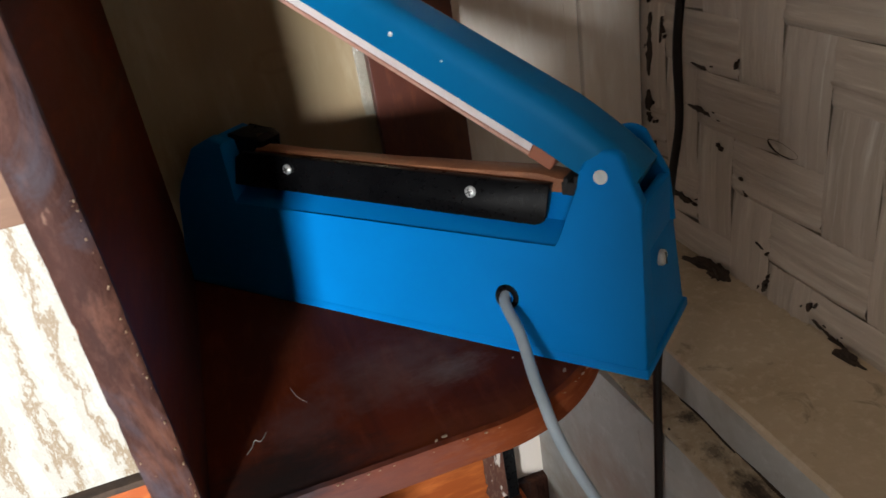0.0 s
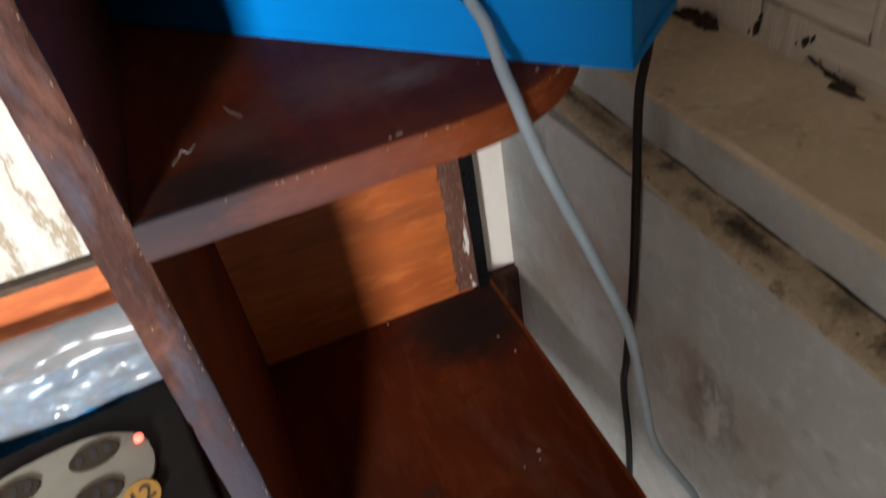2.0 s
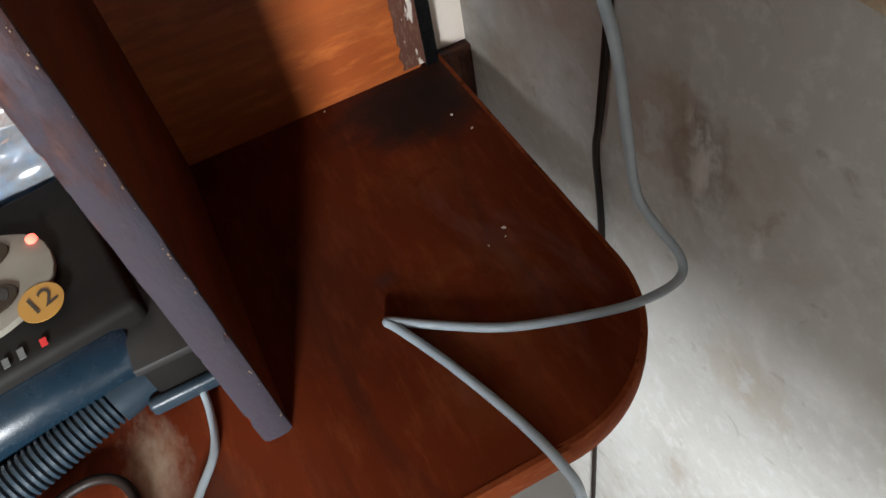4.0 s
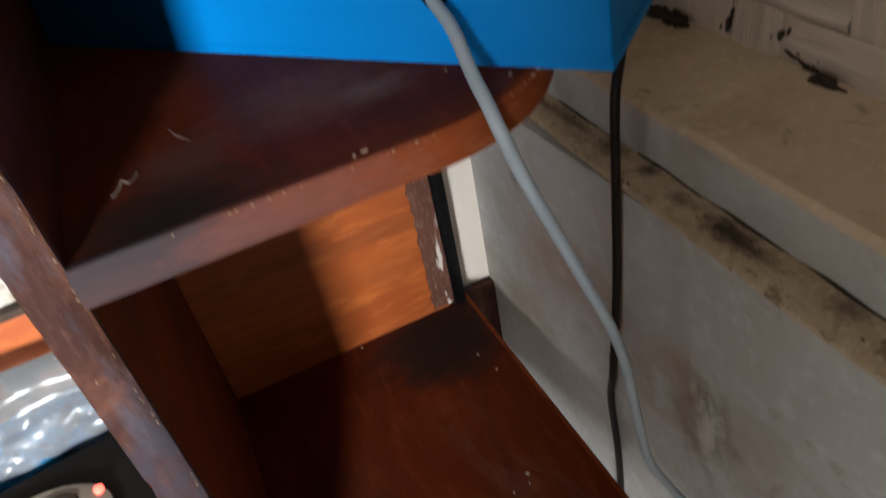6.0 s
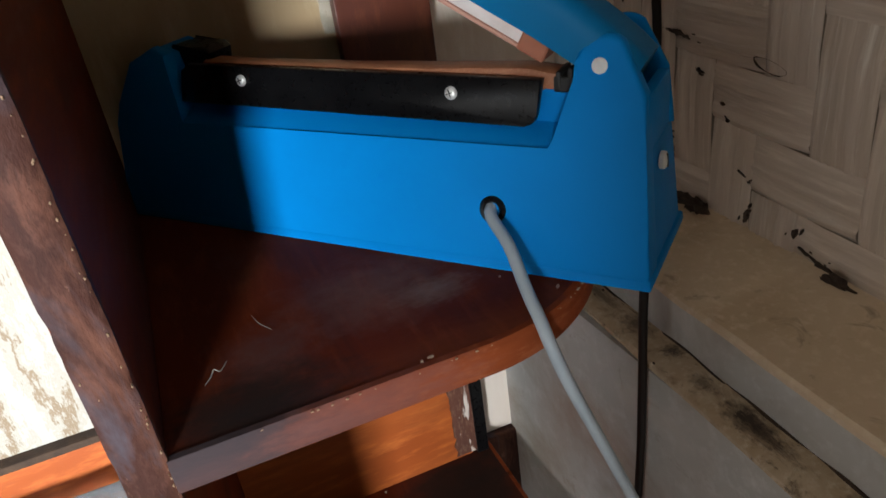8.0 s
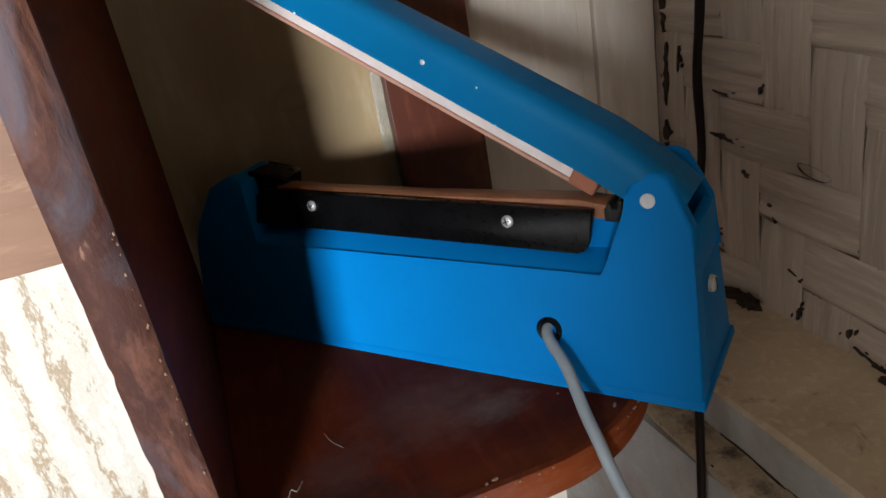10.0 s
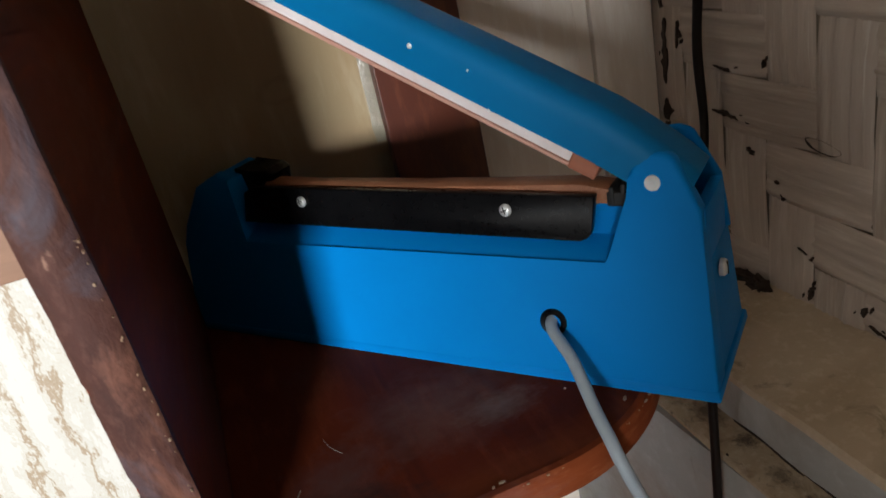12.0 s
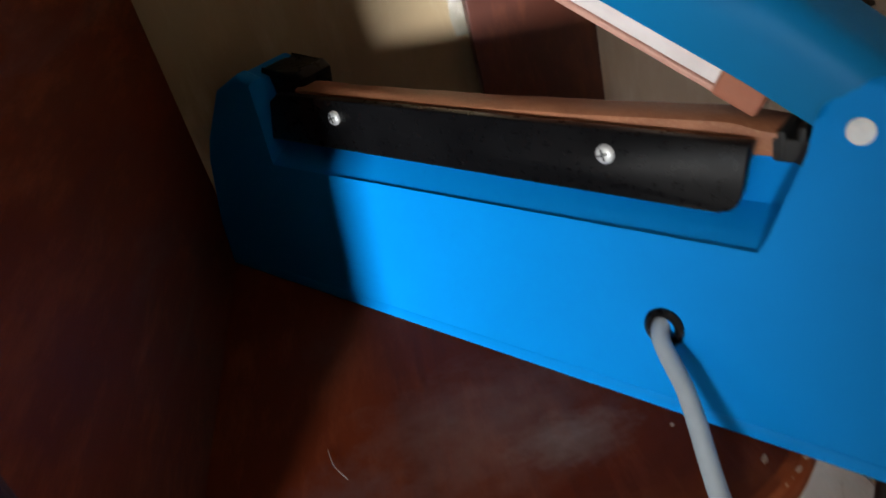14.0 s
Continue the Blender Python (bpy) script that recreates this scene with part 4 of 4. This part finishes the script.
tm = bpy.data.meshes.new_from_object(tx.evaluated_get(dg))
bpy.data.objects.remove(tx)
bm = bmesh.new()
bm.from_mesh(tm)
bm.transform(Matrix.Translation((0.0385, -0.0185, 0.0053)) @ Matrix.Rotation(radians(14), 4, "Z"))
on_face("sticker_number", bm, INK, stick)
for i in range(7):
    on_face("printed_bar", box((-0.034 + i * 0.0085, -0.0430, 0.0008), (-0.0305 + i * 0.0085, -0.0360 - 0.001 * (i % 2), 0.0013)), GREY_PRINT, regulator)
on_face("red_mark", box((0.029, -0.0425, 0.0008), (0.0325, -0.0375, 0.0013)), RED_INK, regulator)

part("front_skirt", lathe([(0, -0.13), (0.021, -0.13), (0.024, -0.125), (0.024, 0.050), (0.021, 0.056), (0, 0.058)], Matrix.Translation((0, -0.040, 0.0245)) @ Matrix.Rotation(radians(90), 4, "Y"), 36), NAVY, regulator, "dark blue shiny rounded front", True)
# ribbed hose in front of the regulator
HOSE = surface("slate_blue_plastic", [(0.020, 0.034, 0.047), (0.013, 0.024, 0.035)], 30, 0.4, 0.1)
hose = thing("ribbed_hose", "grey-blue ribbed hose with a smooth end sleeve", "hose", pose(-0.186, 0.323, LOW_Z + 0.0145, 0, 90, 20) @ Matrix.Scale(0.8, 4))
bm = bmesh.new()
prof = [(0, -0.16)]
for i in range(28):
    z = -0.16 + i * 0.0052
    prof += [(0.0145, z), (0.0172, z + 0.0012), (0.0172, z + 0.0034), (0.0145, z + 0.0044)]
prof += [(0, prof[-1][1])]
part("ribbed_tube", lathe(prof, Matrix(), 28), HOSE, hose)
part("sleeve", lathe([(0.012, -0.014), (0.0180, -0.014), (0.0180, 0.022), (0.0165, 0.026), (0.012, 0.026)], Matrix(), 28), HOSE, hose, "smooth sleeve", True)

# dark box and thin cables beside the regulator
dark_box = thing("dark_holder", "black plastic holder standing beside the upright", "holder", pose(-0.147, 0.345, LOW_Z))
part("holder_shell", box((-0.022, -0.035, 0.0), (0.0245, 0.05, 0.045), 0.004, 3), DARK_CASE, dark_box, "", True)
part("holder_lip", box((-0.024, -0.037, 0.0395), (0.0245, 0.052, 0.0465), 0.0015, 2), RUBBER, dark_box, "dull black rim", True)
part("holder_foot", box((-0.030, -0.043, 0.004), (0.0245, -0.0345, 0.016), 0.003, 3), HOSE, dark_box, "slate-blue front rail", True)
thin = part("thin_cable", tube(spline([(-0.146, 0.322, 0.612), (-0.1455, 0.290, 0.606), (-0.150, 0.262, 0.606), (-0.168, 0.235, 0.606), (-0.180, 0.20, 0.606), (-0.20, 0.158, 0.600), (-0.21, 0.150, 0.50)], 8), 0.0026, 10), CORD, None, smooth=True)
tagged(thin, "thin grey cable curving over the board", "cable")
loop = part("loop_cable", tube(spline([(-0.33, 0.205, 0.6065), (-0.285, 0.250, 0.6065), (-0.250, 0.276, 0.6065), (-0.222, 0.282, 0.6065), (-0.203, 0.268, 0.6065), (-0.198, 0.235, 0.6065), (-0.203, 0.190, 0.6065), (-0.207, 0.157, 0.602), (-0.210, 0.150, 0.48)], 8), 0.0032, 10), CABLE, None, smooth=True)
tagged(loop, "dark looped cable on the board", "cable")

# plastic bag with a blue wrapper behind the regulator
bag = thing("plastic_bag", "crumpled clear plastic bag over a blue wrapper", "bag", pose(-0.250, 0.490, LOW_Z))


def crumple(lo, hi, kx, kz, amount, seed, bulge, fold=(34, 34)):
    """A pillow of crumpled film: front and back sheets joined at the rim."""
    bm = bmesh.new()
    sides = []
    for sgn in (-1, 1):
        grid = []
        for i in range(kx + 1):
            row = []
            for j in range(kz + 1):
                a, b = i / kx, j / kz
                x, z = lo[0] + (hi[0] - lo[0]) * a, lo[1] + (hi[1] - lo[1]) * b
                full = (math.sin(math.pi * a) * math.sin(math.pi * min(1, 0.12 + 0.88 * b))) ** 0.5 if 0 < a < 1 and b < 1 else 0
                q = Vector((x * fold[0], z * fold[1], seed + sgn))
                ridge = abs(noise.noise(q)) + 0.5 * abs(noise.noise(q * 2.3))
                y = sgn * (0.004 + bulge * full * (0.75 + 0.5 * noise.noise(q * 0.4))) - sgn * amount * ridge * full
                row.append(bm.verts.new((x + 0.004 * noise.noise(q + Vector((5, 5, 5))), y, z + 0.004 * noise.noise(q * 0.7))))
            grid.append(row)
        for i in range(kx):
            for j in range(kz):
                bm.faces.new((grid[i][j], grid[i + 1][j], grid[i + 1][j + 1], grid[i][j + 1]))
        sides.append(grid)
    f, g = sides
    for i in range(kx):
        bm.faces.new((f[i][0], f[i + 1][0], g[i + 1][0], g[i][0]))
        bm.faces.new((f[i][kz], f[i + 1][kz], g[i + 1][kz], g[i][kz]))
    for j in range(kz):
        bm.faces.new((f[0][j], f[0][j + 1], g[0][j + 1], g[0][j]))
        bm.faces.new((f[kx][j], f[kx][j + 1], g[kx][j + 1], g[kx][j]))
    for v in bm.verts:
        v.co.z = max(v.co.z, 0.0)
    return bm


part("film", crumple((-0.10, 0.070), (0.118, 0.148), 46, 26, 0.012, 2.0, 0.030, (13, 52)), CLEAR, bag, "crinkled clear film", True)
part("wrapper", crumple((-0.10, 0.0), (0.116, 0.112), 40, 22, 0.007, 8.0, 0.028), BAG_BLUE, bag, "glossy blue wrapper", True)

# ---- small marks: chips, flecks ----
random.seed(4)


def flecks(name, label, spots, material):
    """Thin crumbs lying on a board: (x, y, z, length, width, turn)."""
    for x, y, z, l, w, a in spots:
        bm = bmesh.new()
        pts = [(l * 0.32 * math.cos(t) * random.uniform(0.6, 1.1), w * 0.36 * math.sin(t) * random.uniform(0.6, 1.1)) for t in (2 * math.pi * i / 9 for i in range(9))]
        add_prism(bm, pts, flat, 0.0, 0.0006)
        ob = part(name, bm, material)
        ob.matrix_basis = pose(x, y, z, 0, 0, a)
        tagged(ob, label, "debris", group=name)


flecks("wood_crumb", "pale wood crumb on the dark shelf", [(0.008, 0.2590, SHELF_Z + 0.0003, 0.0055, 0.0022, 10), (0.0035, 0.2580, SHELF_Z + 0.0003, 0.003, 0.002, 40), (0.081, 0.2760, SHELF_Z + 0.0003, 0.0055, 0.0028, 45), (0.062, 0.300, SHELF_Z, 0.002, 0.0014, 0)], PALE_CHIP)
flecks("dust_fleck", "tiny pale fleck of dust on the lower board", [(0.081, 0.3206, LOW_Z, 0.007, 0.003, -40), (0.078, 0.313, LOW_Z, 0.003, 0.002, 20), (0.064, 0.312, LOW_Z, 0.003, 0.0018, 70), (0.111, 0.426, LOW_Z, 0.005, 0.003, 30), (0.105, 0.45, LOW_Z, 0.004, 0.003, 0), (0.017, 0.519, LOW_Z, 0.004, 0.003, 50)], DUST)
hair = part("lint_thread", tube(spline([(-0.0845, 0.2935, SHELF_Z + 0.0006), (-0.0815, 0.2975, SHELF_Z + 0.0008), (-0.0795, 0.3005, SHELF_Z + 0.002), (-0.0770, 0.300, SHELF_Z + 0.0006), (-0.0735, 0.3055, SHELF_Z + 0.0006)], 5), 0.00028, 6), LINT)
tagged(hair, "short white lint thread on the shelf", "lint")
hair2 = part("lint_thread", tube(spline([(-0.0565, 0.3365, SHELF_Z + 0.0004), (-0.0545, 0.3275, SHELF_Z + 0.0006), (-0.0500, 0.3195, SHELF_Z + 0.0004)], 5), 0.00014, 6), LINT)
tagged(hair2, "short white lint thread on the shelf", "lint")
for y, z, l, w, a in ((0.455, 0.8600, 0.030, 0.012, 20), (0.435, 0.8605, 0.022, 0.016, -10), (0.30, 0.861, 0.02, 0.006, 5)):
    bm = bmesh.new()
    bmesh.ops.create_icosphere(bm, subdivisions=3, radius=1.0)
    for v in bm.verts:
        d = 1 + 0.9 * noise.noise(v.co * 2.3 + Vector((y * 90, 0, 0))) + 0.5 * noise.noise(v.co * 6)
        v.co = Vector((v.co.x * w * 0.45 * d, v.co.y * l * 0.5 * d, max(-0.3, v.co.z) * 0.0055 * d))
    ob = part("grime_clump", bm, GRIME)
    ob.matrix_basis = pose(0.299, y, z - 0.002, 0, 0, a)
    tagged(ob, "clump of dark grime where bamboo meets ledge", "dirt", group="grime clumps")

# dirt crumbs lying along the foot of the ledge
bm = bmesh.new()
rnd = random.Random(12)
for _ in range(240):
    y = rnd.uniform(0.02, 0.53)
    if noise.noise(Vector((y * 14, 3, 0))) < -0.15:
        continue
    x = 0.2055 - abs(rnd.gauss(0, 0.006))
    r = rnd.uniform(0.0003, 0.0009)
    add_box(bm, (x - r, y - r * 1.6, 0.8165), (x + r, y + r * 1.6, 0.8178 + r), 0.0003, 1)
crumbs = part("dirt_crumbs", bm, GRIME)
tagged(crumbs, "black dirt crumbs scattered along the ledge lip", "dirt", kind="stuff")

structure("corner_skirting", box((0.126, 0.545, 0.40), (0.172, 0.5745, 0.588), 0.002), WOOD_EDGE, "dusty brown skirting piece in the corner", "skirting")

# ---- pieces of the walls, last ----
edges_x = [0.06, 0.135, 0.2335, 0.2475, 0.3045]
for a, b in zip(edges_x, edges_x[1:]):
    low = b - a < 0.03
    ob = part("plank", box((a + 0.0006, 0.558 if low else 0.5545, 0.5885), (b - 0.0006, 0.562, 1.7), 0.0012, 2), PLANK, planks)

# woven bamboo: two-over, two-under, each band a ridged strip with dipped ends
CELL = 0.0448


def band(length, width, seed):
    """Local: length along y, width along z, bulging to -x."""
    bm = bmesh.new()
    rnd = random.Random(seed)
    ridge = [rnd.uniform(-0.0006, 0.0007) for _ in range(17)]
    for k in rnd.sample(range(2, 15), 3):
        ridge[k] += 0.0020
    grid = []
    for i in range(5):
        a = (i / 4 - 0.5)
        dip = 0.0021 * (abs(a) * 2) ** 5
        row = []
        for j in range(17):
            b = (j / 16 - 0.5)
            x = -0.0042 + dip - ridge[j] * (1 - 0.4 * abs(a)) + 0.0012 * (abs(b) * 2) ** 8 + 0.0004 * rnd.uniform(-1, 1)
            row.append(bm.verts.new((x, a * length, b * width * (1 + 0.02 * rnd.uniform(-1, 1)))))
        grid.append(row)
    for i in range(4):
        for j in range(16):
            bm.faces.new((grid[i][j], grid[i + 1][j], grid[i + 1][j + 1], grid[i][j + 1]))
    bmesh.ops.recalc_face_normals(bm, faces=bm.faces[:])
    me = bpy.data.meshes.new("bamboo_band")
    for f in bm.faces:
        f.smooth = True
    bm.to_mesh(me)
    bm.free()
    return me


level = [band(CELL * 2.06, CELL * 0.985, s) for s in range(5)]
upright = [band(CELL * 2.06, CELL * 0.985, 40 + s) for s in range(5)]
for me in upright:
    me.transform(Matrix.Rotation(radians(90), 4, "X"))
for me in level:
    me.materials.append(BAMBOO_H)
for me in upright:
    me.materials.append(BAMBOO_V)
wall_up = bpy.data.objects["wall_upper_east"]
pick = random.Random(3)
for i in range(-4, 13):
    for j in range(-1, 11):
        y, z = 0.569 - (i + 0.5) * CELL, 0.842 + (j + 0.5) * CELL
        if (i + j + 1) % 4 == 0:
            ob = new("bamboo_band", upright[pick.randrange(5)])
            ob.location = (0.3115, y, z + CELL / 2)
        elif (i + j + 1) % 4 == 2:
            ob = new("bamboo_band", level[pick.randrange(5)])
            ob.location = (0.3115, y - CELL / 2, z)
        else:
            continue
        ob.rotation_euler = (radians(pick.uniform(-1.2, 1.2)), 0, 0)
        ob.parent = wall_up

# dark splits and holes in the bamboo
CRACKS = [(0.476, 0.989, 0.034, 0.0045, 6), (0.476, 1.024, 0.018, 0.003, 8), (0.434, 1.033, 0.0025, 0.005, 0), (0.417, 0.937, 0.006, 0.003, 30), (0.391, 0.867, 0.004, 0.012, 8), (0.345, 0.873, 0.005, 0.007, 10),
          (0.328, 0.862, 0.026, 0.004, 12), (0.318, 0.858, 0.014, 0.007, 0), (0.545, 1.03, 0.011, 0.055, 3), (0.547, 0.975, 0.012, 0.030, -4), (0.546, 1.09, 0.010, 0.05, 2), (0.540, 0.930, 0.010, 0.03, 5), (0.500, 0.905, 0.030, 0.010, 8), (0.528, 1.045, 0.003, 0.022, 6), (0.449, 0.965, 0.008, 0.002, 10), (0.40, 0.90, 0.012, 0.002, 20), (0.30, 0.855, 0.012, 0.004, -8)]
rnd = random.Random(8)
for y, z, ly, lz, a in CRACKS:
    # a ragged slit, thin at both ends, with specks beside it
    tall = lz > ly
    long_, wide_ = (lz, ly) if tall else (ly, lz)
    row = [(i / 12 - 0.5, math.sin(math.pi * i / 12) ** 0.6 * 0.5) for i in range(13)]
    pts = [(long_ * s, -wide_ * h * rnd.uniform(0.15, 1.0)) for s, h in row] + [(long_ * s, wide_ * h * rnd.uniform(0.2, 1.1) + 0.0001) for s, h in row[::-1]]
    bm = prism([(q, p) for p, q in pts] if tall else pts, lambda p, q, d: (d, p, q), 0.0, 0.004)
    for _ in range(3):
        p, q = rnd.gauss(0, ly * 0.45 + 0.002), rnd.gauss(0, lz * 0.45 + 0.002)
        r, k = rnd.uniform(0.0003, 0.0007), rnd.uniform(1.5, 5)
        w, h = (r, r * k) if tall else (r * k, r)
        add_prism(bm, [(p - w, q), (p - w * 0.2, q + h * 0.9), (p + w, q + h * 0.3), (p + w * 0.3, q - h)], lambda e, f, d: (d, e, f), 0.0, 0.0035)
    ob = part("crack", bm, GRIME, wall_up)
    ob.matrix_basis = pose(0.3060, y, z, a, 0, 0)

# old knot: an oval rim standing in the weave
bm = bmesh.new()
rim = [Vector((0.0, 0.0145 * math.cos(t) * (1 + 0.08 * math.sin(3 * t)), 0.0042 * math.sin(t))) for t in (2 * math.pi * i / 28 for i in range(29))]
add_tube(bm, rim, lambda t: 0.00012 + 0.0005 * max(0, math.sin(2 * math.pi * t + 2.4) + 0.4 * math.sin(22 * t)), 6)
ob = part("knot", bm, GRIME, wall_up)
ob.matrix_basis = pose(0.3068, 0.382, 0.983, 8, 0, 0)
